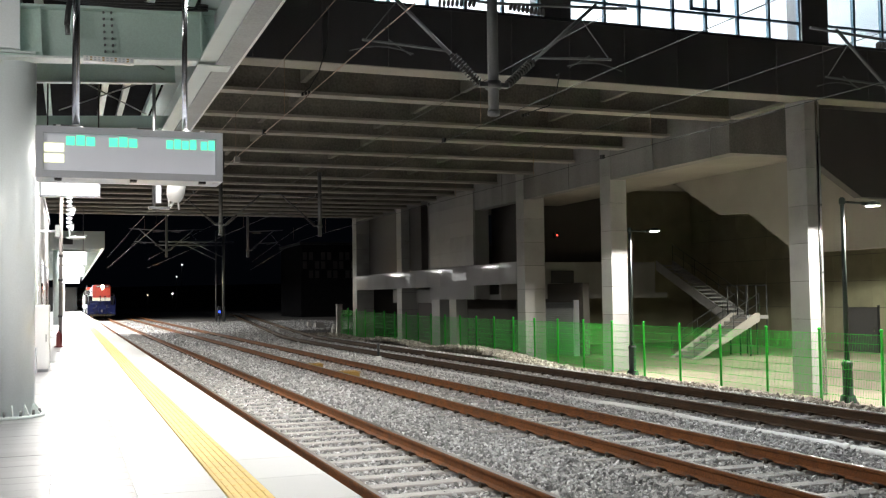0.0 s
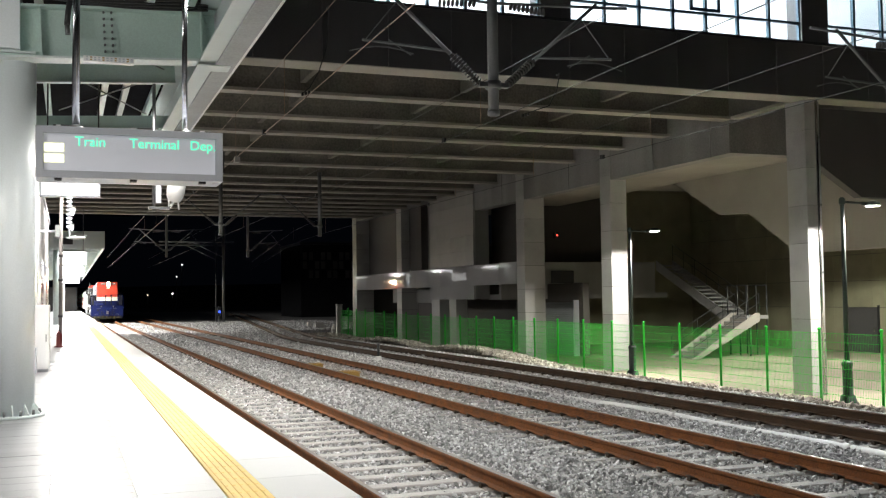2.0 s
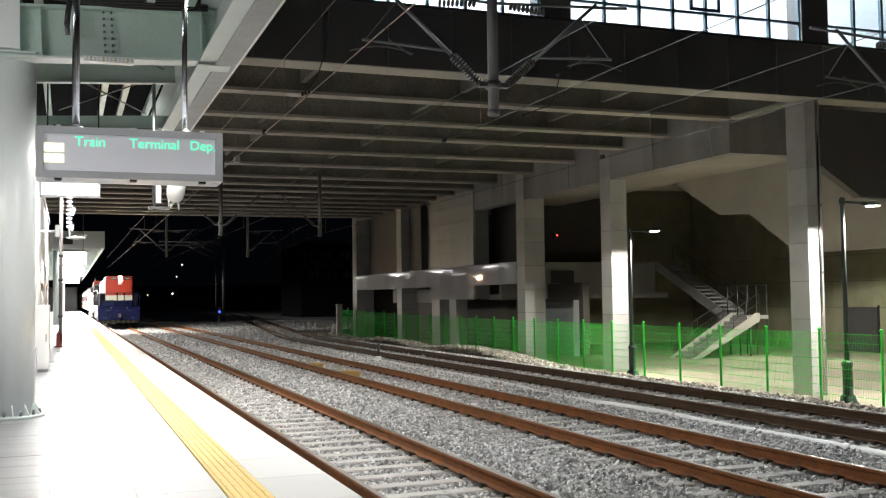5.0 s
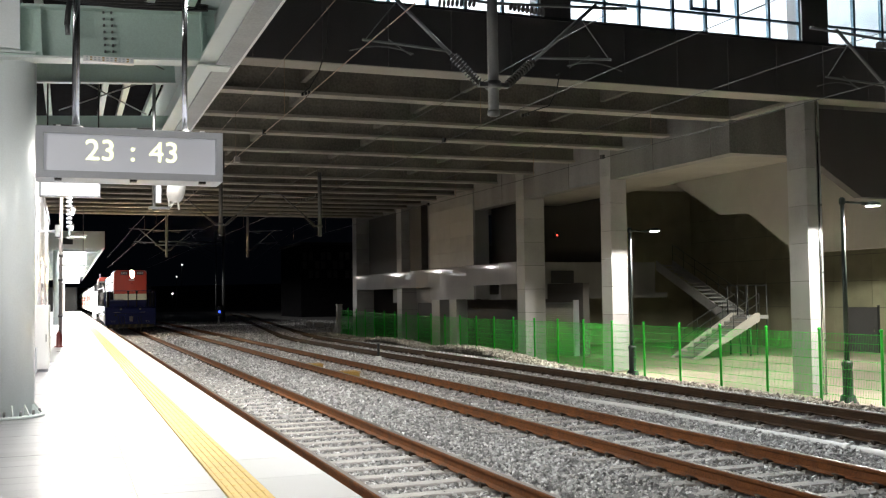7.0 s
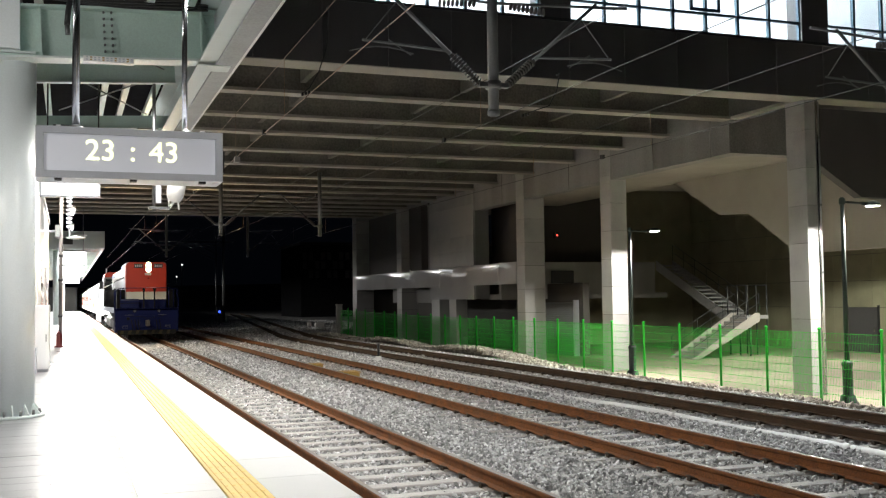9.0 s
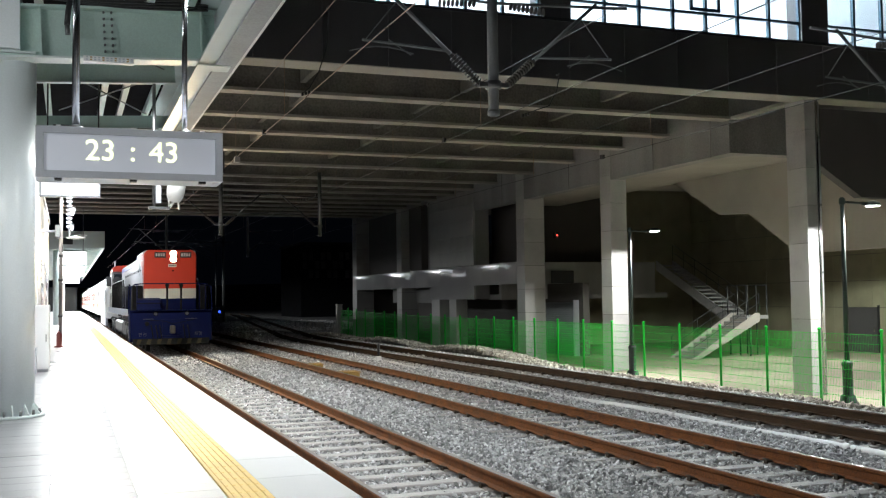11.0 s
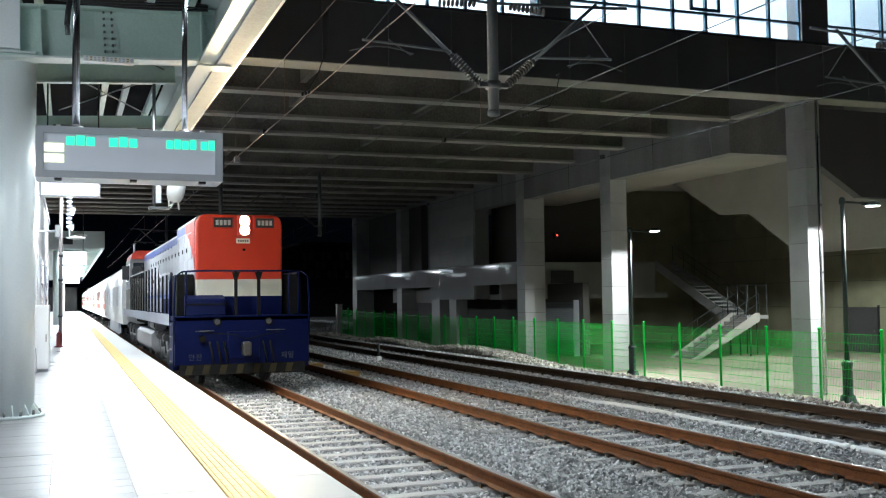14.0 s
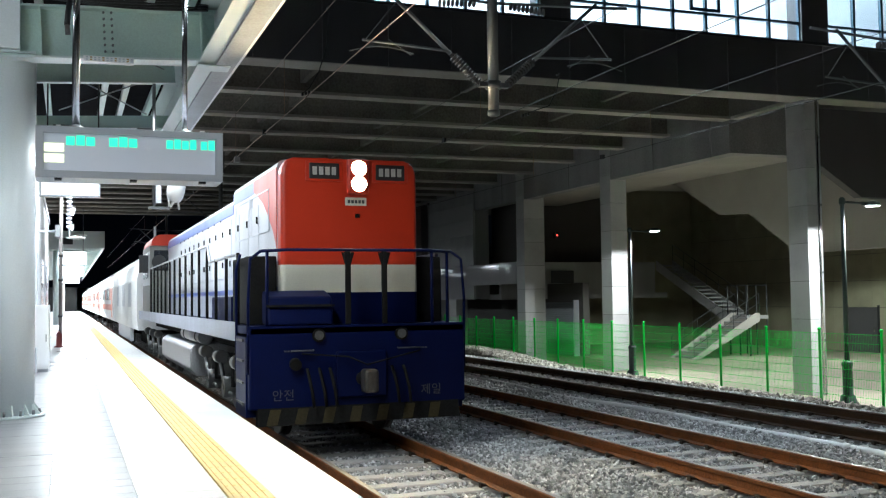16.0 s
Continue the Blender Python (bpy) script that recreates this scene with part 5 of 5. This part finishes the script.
PALETANK = material("pale_silver_tank_paint", (0.24, 0.24, 0.25), 0.45, metal=0.3, vary=0.35, grain=40, patch=2, bump=0.05, streak=True)
CABGREY = material("dull_grey_cab_paint", (0.17, 0.17, 0.16), 0.5, vary=0.3, grain=50, patch=1.5, bump=0.03, streak=True)
SILL = material("worn_grey_blue_sill_paint", (0.34, 0.36, 0.42), 0.5, vary=0.35, grain=40, patch=2, bump=0.05, streak=True)
SILVER = material("dull_silver_paint", (0.42, 0.42, 0.40), 0.5, vary=0.2)
HAZARD = material("dull_yellow_paint", (0.045, 0.036, 0.017), 0.8, vary=0.35, spec=0.15)


def distance(t):
    """Where the locomotive's front stands on the track at t seconds: it brakes evenly."""
    return 12.75 + (16.0 - t) * (8.9 - 0.14 * (16.0 + t))


WHEEL_R = 0.508


def hood_section(w, z0, z1, round_=0.0):
    if not round_:
        return [(-w, z0), (w, z0), (w, z1), (-w, z1)]
    pts = [(-w, z0), (w, z0)]
    for i in range(7):
        a = radians(15 * i)
        pts.append((w - round_ + round_ * math.cos(a), z1 - round_ + round_ * math.sin(a)))
    for i in range(7):
        a = radians(90 + 15 * i)
        pts.append((-w + round_ + round_ * math.cos(a), z1 - round_ + round_ * math.sin(a)))
    return pts


def wheelset(parent, y):
    bm = bmesh.new()
    rod(bm, (-0.95, 0, 0), (0.95, 0, 0), 0.09, 12)
    for s in (-0.7525, 0.7525):
        rod(bm, (s - 0.065, 0, 0), (s + 0.065, 0, 0), WHEEL_R, 28)
        rod(bm, (s - 0.03 * (1 if s > 0 else -1) - 0.05 * (1 if s > 0 else -1), 0, 0), (s - 0.035 * (1 if s > 0 else -1), 0, 0), WHEEL_R + 0.025, 28)
        for k in range(6):
            a = math.pi * k / 3
            rod(bm, (s + (0.07 if s > 0 else -0.07), 0.28 * math.cos(a), 0.28 * math.sin(a)), (s + (0.075 if s > 0 else -0.075), 0.28 * math.cos(a), 0.28 * math.sin(a)), 0.05, 8)
    w = part("wheelset", bm, WHEELM, parent)
    w.location = (0, y, WHEEL_R)
    return w


WHEELS = []


def locomotive():
    L = thing("locomotive", "diesel locomotive in orange red, cream and blue with lit headlight", "locomotive")
    # front end
    part("buffer_beam", bevelled(B(-1.46, 1.46, 0.0, 0.16, 0.50, 1.55), 0.02), BLUE, L)
    for s in (-1, 1):
        part("side_step", B(min(s * 1.10, s * 1.48), max(s * 1.10, s * 1.48), 0.16, 0.95, 0.40, 1.42), BLUE, L)
        for z in (0.55, 0.82, 1.10, 1.36):
            part("step_tread", B(min(s * 1.12, s * 1.50), max(s * 1.12, s * 1.50), 0.30, 0.80, z, z + 0.03), TANK, L)
    plough = part("pilot_plough", extrude(bmesh.new(), [(-0.06, 0.30), (0.10, 0.28), (0.14, 0.52), (0.0, 0.52)], "x", -1.36, 1.36), GRIME, L)
    for i in range(7):
        x = -1.2 + 0.36 * i
        m = bmesh.new()
        pts = [(x, -0.012, 0.50), (x + 0.14, -0.012, 0.50), (x + 0.08, -0.068, 0.31), (x - 0.06, -0.068, 0.31)]
        quads(m, [Vector(p) for p in pts] + [Vector(p) + Vector((0, 0.004, 0)) for p in pts], [(0, 1, 2, 3), (4, 7, 6, 5), (0, 4, 5, 1), (1, 5, 6, 2), (2, 6, 7, 3), (3, 7, 4, 0)])
        part("hazard_stripe", m, HAZARD, plough)
    c = part("coupler", rod(bmesh.new(), (0, 0.1, 0.86), (0, -0.32, 0.86), 0.09, 10), GRIME, L)
    part("knuckle", bevelled(B(-0.09, 0.10, -0.50, -0.26, 0.70, 1.0), 0.04, 2), WHEELM, c, "worn steel knuckle")
    part("cut_lever", pipe(bmesh.new(), [(-0.8, -0.05, 1.2), (-0.2, -0.12, 1.15), (0.0, -0.3, 1.05), (0.8, -0.05, 1.2)], 0.012, 6), GRIME, c)
    part("draft_box", bevelled(B(-0.34, 0.34, -0.05, 0.02, 0.62, 1.22), 0.02), BLUE, c)
    for x in (-0.72, -0.56, -0.42, 0.42, 0.58):
        part("air_hose", pipe(bmesh.new(), [(x, 0.0, 1.0), (x, -0.10, 0.92), (x + 0.03, -0.16, 0.72), (x + 0.06, -0.14, 0.52)], 0.022, 8), GRIME, L)
    for x in (-0.57, 0.55):
        m = part("marker_lamp", rod(bmesh.new(), (x, 0.0, 1.43), (x, -0.05, 1.43), 0.085, 20), GRIME, L)
        part("lens", rod(bmesh.new(), (x, -0.05, 1.43), (x, -0.06, 1.43), 0.06, 18), TANK, m)
    for x in (-0.78, 0.65):
        part("grab_iron", pipe(bmesh.new(), [(x - 0.14, 0, 1.24), (x - 0.14, -0.05, 1.24), (x + 0.14, -0.05, 1.24), (x + 0.14, 0, 1.24)], 0.012, 6), TANK, L)
    for word, x in (("\uc548\uc804", -1.03), ("\uc81c\uc77c", 0.97)):
        for k, sign in enumerate(word):
            ob = new("painted_letter", lettering(sign, 0.155, TANK, "painted_letter"))
            ob.parent = L
            ob.matrix_local = pose(x - 0.075 + 0.15 * k, -0.003, 0.62, 90)
    for x in (-0.86, 0.82):
        for i in range(6):
            part("painted_mark", B(x + 0.045 * i - 0.16, x + 0.045 * i - 0.125, -0.004, 0.0, 1.225, 1.245), TANK, L)
    part("jumper_socket", rod(bmesh.new(), (-0.88, 0.0, 1.08), (-0.88, -0.09, 1.06), 0.075, 14), GRIME, L)
    # frame and walkways
    part("frame", B(-0.95, 0.95, 0.16, 20.6, 1.10, 1.46), GRIME, L)
    part("walkway", B(-1.46, 1.46, 0.0, 20.7, 1.46, 1.56), BLUE, L)
    for s in (-1, 1):
        part("side_sill", B(min(s * 1.46, s * 1.475), max(s * 1.46, s * 1.475), 0.95, 20.6, 1.34, 1.60), SILL, L, "worn pale grey-blue side sill")
    # long hood
    W, F0, E0 = 0.955, 0.45, 16.4
    R0 = 0.70  # where the nose meets the radiator hood
    r0 = 0.06
    plan = [(-W, R0)] + [(-W + r0 - r0 * math.cos(radians(15 * i)), F0 + r0 - r0 * math.sin(radians(15 * i))) for i in range(7)] + [(W - r0 + r0 * math.sin(radians(15 * i)), F0 + r0 - r0 * math.cos(radians(15 * i))) for i in range(7)] + [(W, R0)]
    part("hood_base", B(-W, W, R0, E0, 1.56, 1.985), SILL, L, "worn pale grey-blue hood base")
    part("nose_base", loft(bmesh.new(), plan, [(1.56, 0), (1.985, 0)]), BLUE, L)
    part("hood_stripe", loft(bmesh.new(), plan, [(1.985, 0), (2.36, 0)]), CREAM, L)
    part("nose", loft(bmesh.new(), plan, [(2.36, 0), (3.58, 0), (3.66, 0.012), (3.73, 0.045), (3.78, 0.10), (3.805, 0.17)]), RED, L)
    for z in (2.36, 3.60):
        for i in range(15):
            part("rivet", rod(bmesh.new(), (-0.74 + 0.105 * i, F0, z + 0.02), (-0.74 + 0.105 * i, F0 - 0.006, z + 0.02), 0.009, 6), RED, L)
    part("bracket", B(0.06, 0.12, F0 - 0.03, F0, 3.0, 3.05), GRIME, L)
    part("hood_side_stripe", B(-W, W, R0, E0, 1.985, 2.07), VIOLET, L)
    part("hood", extrude(bmesh.new(), hood_section(W, 2.07, 3.64, 0.12), "y", R0, E0), LIGHTGREY, L)
    part("radiator_hood", extrude(bmesh.new(), hood_section(W + 0.006, 2.08, 3.80, 0.12), "y", R0 + 0.002, 4.45), LIGHTGREY, L)
    for s in (-1, 1):
        # the nose's red sweeps back over the flank in a curve
        edge = [(R0 + 0.006, 2.58), (0.80, 2.68), (0.95, 2.83), (1.28, 3.06), (1.70, 3.29), (2.17, 3.45), (2.45, 3.52), (2.45, 3.69), (R0 + 0.006, 3.69)]
        xa, xb = sorted((s * (W + 0.005), s * (W + 0.014)))
        part("paint_sweep", extrude(bmesh.new(), edge, "x", xa, xb), RED, L)
        a, b = sorted((s * (W + 0.004), s * (W + 0.012)))
        part("roof_band", B(a, b, 2.46, 4.45, 3.50, 3.685), VIOLET, L)
        a, b = sorted((s * W, s * (W + 0.012)))
        part("roof_band", B(a, b, 4.46, E0, 3.36, 3.53), VIOLET, L)
        door = mesh("hood_door", bevelled(B(-0.006, 0.012, -0.42, 0.42, 0, 1.02), 0.004, 1), LIGHTGREY)
        latch = mesh("latch", B(-0.004, 0.02, -0.02, 0.02, -0.05, 0.05), GRIME)
        vent = mesh("louvre", B(-0.004, 0.008, -0.05, 0.05, -0.09, 0.09), GRIME)
        for i in range(13):
            y = 2.1 + 0.88 * i if i else 2.1
            d = sharebox("hood_door", door, L, (s * W, y + 0.4, 2.28), 0 if s > 0 else math.pi)
            for z in (0.25, 0.8):
                sharebox("latch", latch, d, (0.012, 0.33, z))
            if i > 3:
                sharebox("louvre", vent, L, (s * W, y + 0.4, 3.42), 0 if s > 0 else math.pi)
        for i in range(2, 4):
            m = bmesh.new()
            for y0, y1, z0, z1 in ((-0.7, 0.7, 0.0, 0.02), (-0.7, 0.7, 0.58, 0.60), (-0.7, -0.68, 0.02, 0.58), (0.68, 0.7, 0.02, 0.58)):
                box(m, -0.004, 0.012, y0, y1, z0, z1)
            g = part("panel_frame", m, LIGHTGREY, L)
            g.location = (s * (W + 0.006), -1.15 + 1.55 * i, 2.86)
            g.rotation_euler = (0, 0, 0 if s > 0 else math.pi)
        # gear locker and battery boxes on the walkway
        a, b = sorted((s * 0.985, s * 1.36))
        part("locker", bevelled(B(a, b, 0.62, 2.0, 1.56, 2.48), 0.02), GRIME, L, "dark grey steel locker")
        a, b = sorted((s * 0.985, s * 1.38))
        part("battery_box", bevelled(B(a, b, 2.02, 4.1, 1.56, 1.95), 0.02), BLUE, L)
        # side railings
        xr = s * 1.44
        n = 15
        posts = mesh("rail_post", rod(bmesh.new(), (0, 0, 0), (0, 0, 0.98), 0.024, 8), GRIME)
        for i in range(n):
            sharebox("rail_post", posts, L, (xr, 1.0 + 1.08 * i, 1.56))
        bm = bmesh.new()
        pipe(bm, [(xr, 1.0, 2.52), (xr, 3.9, 2.52), (xr, 4.15, 2.80), (xr, 9.6, 2.80), (xr, 16.2, 2.80)], 0.022, 8)
        part("handrail", bm, LIGHTGREY, L, "pale worn handrail")
        for i in range(3, n):
            part("rail_post_top", rod(bmesh.new(), (xr, 1.0 + 1.08 * i, 2.54), (xr, 1.0 + 1.08 * i, 2.80), 0.022, 8), GRIME, L)
        # corner stanchions beside the steps
        bm = bmesh.new()
        part("rear_stanchion", pipe(bmesh.new(), [(s * 1.47, 0.95, 0.95), (s * 1.47, 0.97, 2.3), (s * 1.42, 0.95, 2.52)], 0.020, 8), BLUE, L)
        pipe(bm, [(s * 1.47, 0.05, 0.95), (s * 1.47, 0.02, 1.9), (s * 1.44, 0.04, 2.42), (s * 1.30, 0.06, 2.52)], 0.020, 8)
        part("corner_stanchion", bm, BLUE, L)
    # front platform railing and toolbox
    bm = bmesh.new()
    pipe(bm, [(-1.30, 0.06, 2.52), (-0.95, 0.06, 2.54), (0.95, 0.06, 2.54), (1.30, 0.06, 2.52)], 0.021, 8)
    part("front_handrail", bm, BLUE, L)
    for x in (-0.15, 0.35):
        part("gate_post", bevelled(B(x - 0.035, x + 0.035, 0.04, 0.09, 1.56, 2.52), 0.006, 1), GRIME, L)
        part("post_gusset", extrude(bmesh.new(), [(x - 0.035, 2.34), (x + 0.035, 2.34), (x + 0.085, 2.51), (x - 0.085, 2.51)], "y", 0.05, 0.08), GRIME, L)
    for x in (-1.22, 1.02, 1.24):
        part("gate_post", rod(bmesh.new(), (x, 0.06, 1.56), (x, 0.06, 2.52), 0.022, 8), BLUE, L)
    t = part("tool_box", bevelled(extrude(bmesh.new(), [(-0.02, 1.57), (0.43, 1.57), (0.43, 2.02), (0.06, 1.93)], "x", -1.22, -0.37), 0.03, 2), BLUE, L)
    part("lid_edge", B(-1.24, -0.35, -0.005, 0.04, 1.80, 1.83), GRIME, t)
    part("emblem", B(-0.08, 0.22, F0 - 0.012, F0 - 0.002, 3.165, 3.275), CREAM, L, "small pale plate")
    for i in range(5):
        part("painted_mark", B(-0.045 + 0.05 * i, -0.01 + 0.05 * i, F0 - 0.016, F0 - 0.012, 3.195, 3.24), TANK, L)
    for x in (-0.37, 0.56):
        part("board_frame", bevelled(B(x - 0.255, x + 0.255, F0 - 0.022, F0 + 0.01, 3.485, 3.765), 0.01, 1), RED, L)
        nb = part("number_board", bevelled(B(x - 0.21, x + 0.21, F0 - 0.034, F0 - 0.0, 3.515, 3.735), 0.016, 2), BLACK, L, "dark number board with pale marks")
        for i in range(4):
            part("mark", B(x - 0.165 + 0.088 * i, x - 0.105 + 0.088 * i, F0 - 0.039, F0 - 0.034, 3.57, 3.68), SILVER, nb)
    LX = 0.095
    hb = part("headlight_housing", bevelled(B(LX - 0.15, LX + 0.15, F0 - 0.07, F0 + 0.02, 3.32, 3.80), 0.03, 2), RED, L)
    for z in (3.455, 3.665):
        part("headlight", rod(bmesh.new(), (LX, F0 - 0.05, z), (LX, F0 - 0.072, z), 0.102, 24), HEADLAMP, hb, "lit warm headlight")
        ring = bmesh.new()
        outer = [[ring.verts.new((LX + r * math.cos(a), y, z + r * math.sin(a))) for a in (2 * math.pi * k / 24 for k in range(24))] for r, y in ((0.1025, F0 - 0.07), (0.1025, F0 - 0.11), (0.1045, F0 - 0.11), (0.1045, F0 - 0.07))]
        for a, b in zip(outer, outer[1:]):
            for k in range(24):
                ring.faces.new((a[k], a[(k + 1) % 24], b[(k + 1) % 24], b[k]))
        part("lamp_rim", ring, BLACK, hb, "thin black lamp rim")
    # roof gear
    for y in (7.0, 9.0, 12.5):
        part("roof_fan", turn(bmesh.new(), [(0.6, 0), (0.62, 0.14), (0.5, 0.18)], (0, y, 3.655), 24), GRIME, L)
    part("exhaust", B(-0.3, 0.3, 10.4, 11.2, 3.65, 3.9), GRIME, L)
    part("horn", rod(bmesh.new(), (-0.2, 16.8, 3.84), (-0.2, 16.4, 3.86), 0.09, 14, 0.03), TANK, L)
    # cab at the far end
    part("roof_mast", rod(bmesh.new(), (-1.3, 16.6, 3.6), (-1.3, 16.6, 4.0), 0.035, 8), LIGHTGREY, L)
    cab = part("cab", extrude(bmesh.new(), hood_section(1.45, 1.56, 3.45, 0.0), "y", E0, 19.2), CABGREY, L, "dull grey cab")
    part("cab_band", B(-1.455, 1.455, E0 + 0.05, 19.205, 2.35, 3.30), LIGHTGREY, cab)
    part("cab_roof", extrude(bmesh.new(), hood_section(1.42, 3.45, 3.76, 0.27), "y", E0 - 0.1, 19.3), RED, cab, "orange red roof")
    for s in (-1, 1):
        xa = s * 1.15
        part("cab_front_window", bevelled(B(xa - 0.20, xa + 0.20, E0 - 0.03, E0 - 0.006, 2.75, 3.32), 0.01, 1), DARKGLASS, cab)
        a, b = sorted((s * 1.456, s * 1.47))
        part("round_board", rod(bmesh.new(), (s * 1.21, E0 - 0.035, 2.99), (s * 1.21, E0 - 0.05, 2.99), 0.20, 24), BLACK, cab, "round black board")
        part("cab_side_window", B(a, b, 17.0, 17.9, 2.55, 3.25), DARKGLASS, cab)
        part("cab_side_window", B(a, b, 18.05, 18.9, 2.55, 3.25), DARKGLASS, cab)
        a, b = sorted((s * 1.47, s * 1.72))
        part("mirror", B(a, b, 16.75, 16.79, 2.7, 3.2), BLACK, cab)
    part("short_hood", extrude(bmesh.new(), hood_section(0.9, 1.56, 3.3, 0.14), "y", 19.2, 20.4), BLUE, L)
    # underframe
    f = part("fuel_tank", bevelled(extrude(bmesh.new(), [(-1.30, 0.46), (-1.42, 0.60), (-1.42, 0.98), (-1.30, 1.08), (1.30, 1.08), (1.42, 0.98), (1.42, 0.60), (1.30, 0.46)], "y", 6.9, 12.9), 0.03, 2), PALETANK, L, "pale silver fuel tank")
    for s in (-1, 1):
        r = part("air_reservoir", rod(bmesh.new(), (s * 1.20, 6.3, 1.22), (s * 1.20, 9.4, 1.22), 0.14, 20), PALETANK, L, "long silver air reservoir")
        for y in (6.8, 8.8):
            part("strap", rod(bmesh.new(), (s * 1.20, y, 1.22), (s * 1.20, y + 0.06, 1.22), 0.15, 20), GRIME, r)
    for y0 in (3.4, 17.2):
        b = part("bogie", B(-1.12, 1.12, y0 - 0.3, y0 + 0.3, 0.55, 1.05), GRIME, L)
        for s in (-1, 1):
            a, c_ = sorted((s * 0.98, s * 1.18))
            part("side_frame", bevelled(extrude(bmesh.new(), [(y0 - 2.4, 0.78), (y0 - 2.2, 0.62), (y0 + 2.2, 0.62), (y0 + 2.4, 0.78), (y0 + 2.2, 1.0), (y0 - 2.2, 1.0)], "x", a, c_), 0.02, 1), GRIME, b)
            for dy in (-1.85, 0.0, 1.85):
                part("axle_box", rod(bmesh.new(), (s * 1.0, y0 + dy, WHEEL_R + 0.02), (s * 1.30, y0 + dy, WHEEL_R + 0.02), 0.17, 16), TANK, b, "grey axle box")
                part("brake_cylinder", rod(bmesh.new(), (s * 1.26, y0 + dy + 0.35, 0.98), (s * 1.26, y0 + dy + 0.75, 0.98), 0.11, 14), TANK, b)
                part("spring", rod(bmesh.new(), (s * 1.14, y0 + dy - 0.3, 0.55), (s * 1.14, y0 + dy - 0.3, 0.95), 0.08, 12), GRIME, b)
                part("damper", rod(bmesh.new(), (s * 1.28, y0 + dy - 0.1, 0.50), (s * 1.28, y0 + dy + 0.5, 0.98), 0.035, 8), TANK, b)
                part("brake_rod", rod(bmesh.new(), (s * 1.22, y0 + dy - 0.55, 0.45), (s * 1.22, y0 + dy + 0.3, 0.45), 0.03, 8), TANK, b)
        for dy in (-1.85, 0.0, 1.85):
            WHEELS.append(wheelset(b, y0 + dy))
    return L


LOCO = locomotive()


def coach(label, striped):
    c = thing("coach", label, "railway coach", "coaches behind the locomotive")
    Lc = 22.6 if striped else 18.0
    prof = [(-1.44, 0.95), (1.44, 0.95), (1.48, 1.4), (1.48, 2.6), (1.38, 3.15), (1.05, 3.5), (0.5, 3.68), (-0.5, 3.68), (-1.05, 3.5), (-1.38, 3.15), (-1.48, 2.6), (-1.48, 1.4)]
    part("body", extrude(bmesh.new(), prof, "y", 0.0, Lc), WHITE if striped else COACHWHITE, c)
    part("end_door", B(-0.45, 0.45, -0.05, 0.0, 1.2, 3.2), GREY, c)
    for i in range(1, 12):
        y = Lc * i / 12
        part("roof_rib", extrude(bmesh.new(), [(x * 1.006, 0.012 + z) for x, z in prof if z > 3.0], "y", y - 0.03, y + 0.03), WHITE, c)
    for s in (-1, 1):
        a, b = sorted((s * 1.482, s * 1.486))
        if striped:
            part("stripe", B(a, b, 0.2, Lc - 0.2, 1.45, 1.75), CORAL, c, "coral red stripe")
            for i in range(9):
                y = 2.4 + 2.05 * i
                part("window", B(min(s * 1.484, s * 1.49), max(s * 1.484, s * 1.49), y, y + 1.4, 2.0, 2.6), WARMWINDOW if i % 3 else CORAL, c)
            for y in (0.5, Lc - 1.4):
                part("door", B(min(s * 1.484, s * 1.492), max(s * 1.484, s * 1.492), y, y + 0.85, 1.1, 2.6), CORAL, c)
        else:
            for y in (3.0, 7.5, 12.0):
                part("louvre_panel", B(a, b, y, y + 1.8, 1.7, 2.55), GREY, c)
            part("skirt", B(min(s * 1.30, s * 1.42), max(s * 1.30, s * 1.42), 4.5, Lc - 4.5, 0.45, 0.95), GREY, c)
    for y0 in (2.8, Lc - 2.8):
        b = part("bogie", B(-1.05, 1.05, y0 - 1.6, y0 + 1.6, 0.45, 0.9), GRIME, c)
        for dy in (-1.1, 1.1):
            w = part("wheelset", rod(rod(bmesh.new(), (-0.82, y0 + dy, 0.45), (-0.69, y0 + dy, 0.45), 0.447, 24), (0.69, y0 + dy, 0.45), (0.82, y0 + dy, 0.45), 0.447, 24), WHEELM, b)
    return c


COACHWHITE = material("plain_white_coach_paint", (0.74, 0.75, 0.76), 0.4, vary=0.06, streak=True)
CORAL = material("coral_red_paint", (0.66, 0.24, 0.18), 0.4, vary=0.1)
WARMWINDOW = material("tinted_coach_glass", (0.10, 0.09, 0.09), 0.1, vary=0.2, bump=0)
COACHES = [(coach("plain white generator van behind the locomotive", False), 21.3)]
first = coach("white passenger coach with coral red doors and stripe", True)
COACHES.append((first, 39.9))
for k in range(1, 5):
    COACHES.append((copy_thing(first, pose(0, 0, 0)), 39.9 + 23.2 * k))


def motions():
    times = [0.5 * i for i in range(33)]
    walk(LOCO, [(t, pose(0.02, distance(t), 0)) for t in times])
    for c, back in COACHES:
        walk(c, [(t, pose(0.0, distance(t) + back, 0)) for t in times])
    # wheels roll with the way covered
    steps = [i / 15 for i in range(241)]
    for w in WHEELS:
        at = w.location.copy()
        walk(w, [(t, pose(at.x, at.y, at.z, math.degrees((distance(t) - distance(0)) / -WHEEL_R) % 360)) for t in steps])
    # the display turns its pages
    d = DRUM.location.copy()
    rows = [(0.0, 0)]
    for t, a in ((1.40, 0), (5.2, -120), (11.93, -240)):
        rows += [(t - 0.07, a), (t, a - 60), (t + 0.07, a - 120)]
    rows.append((16.0, -360))
    walk(DRUM, [(t, pose(d.x, d.y, d.z, a)) for t, a in rows])


motions()
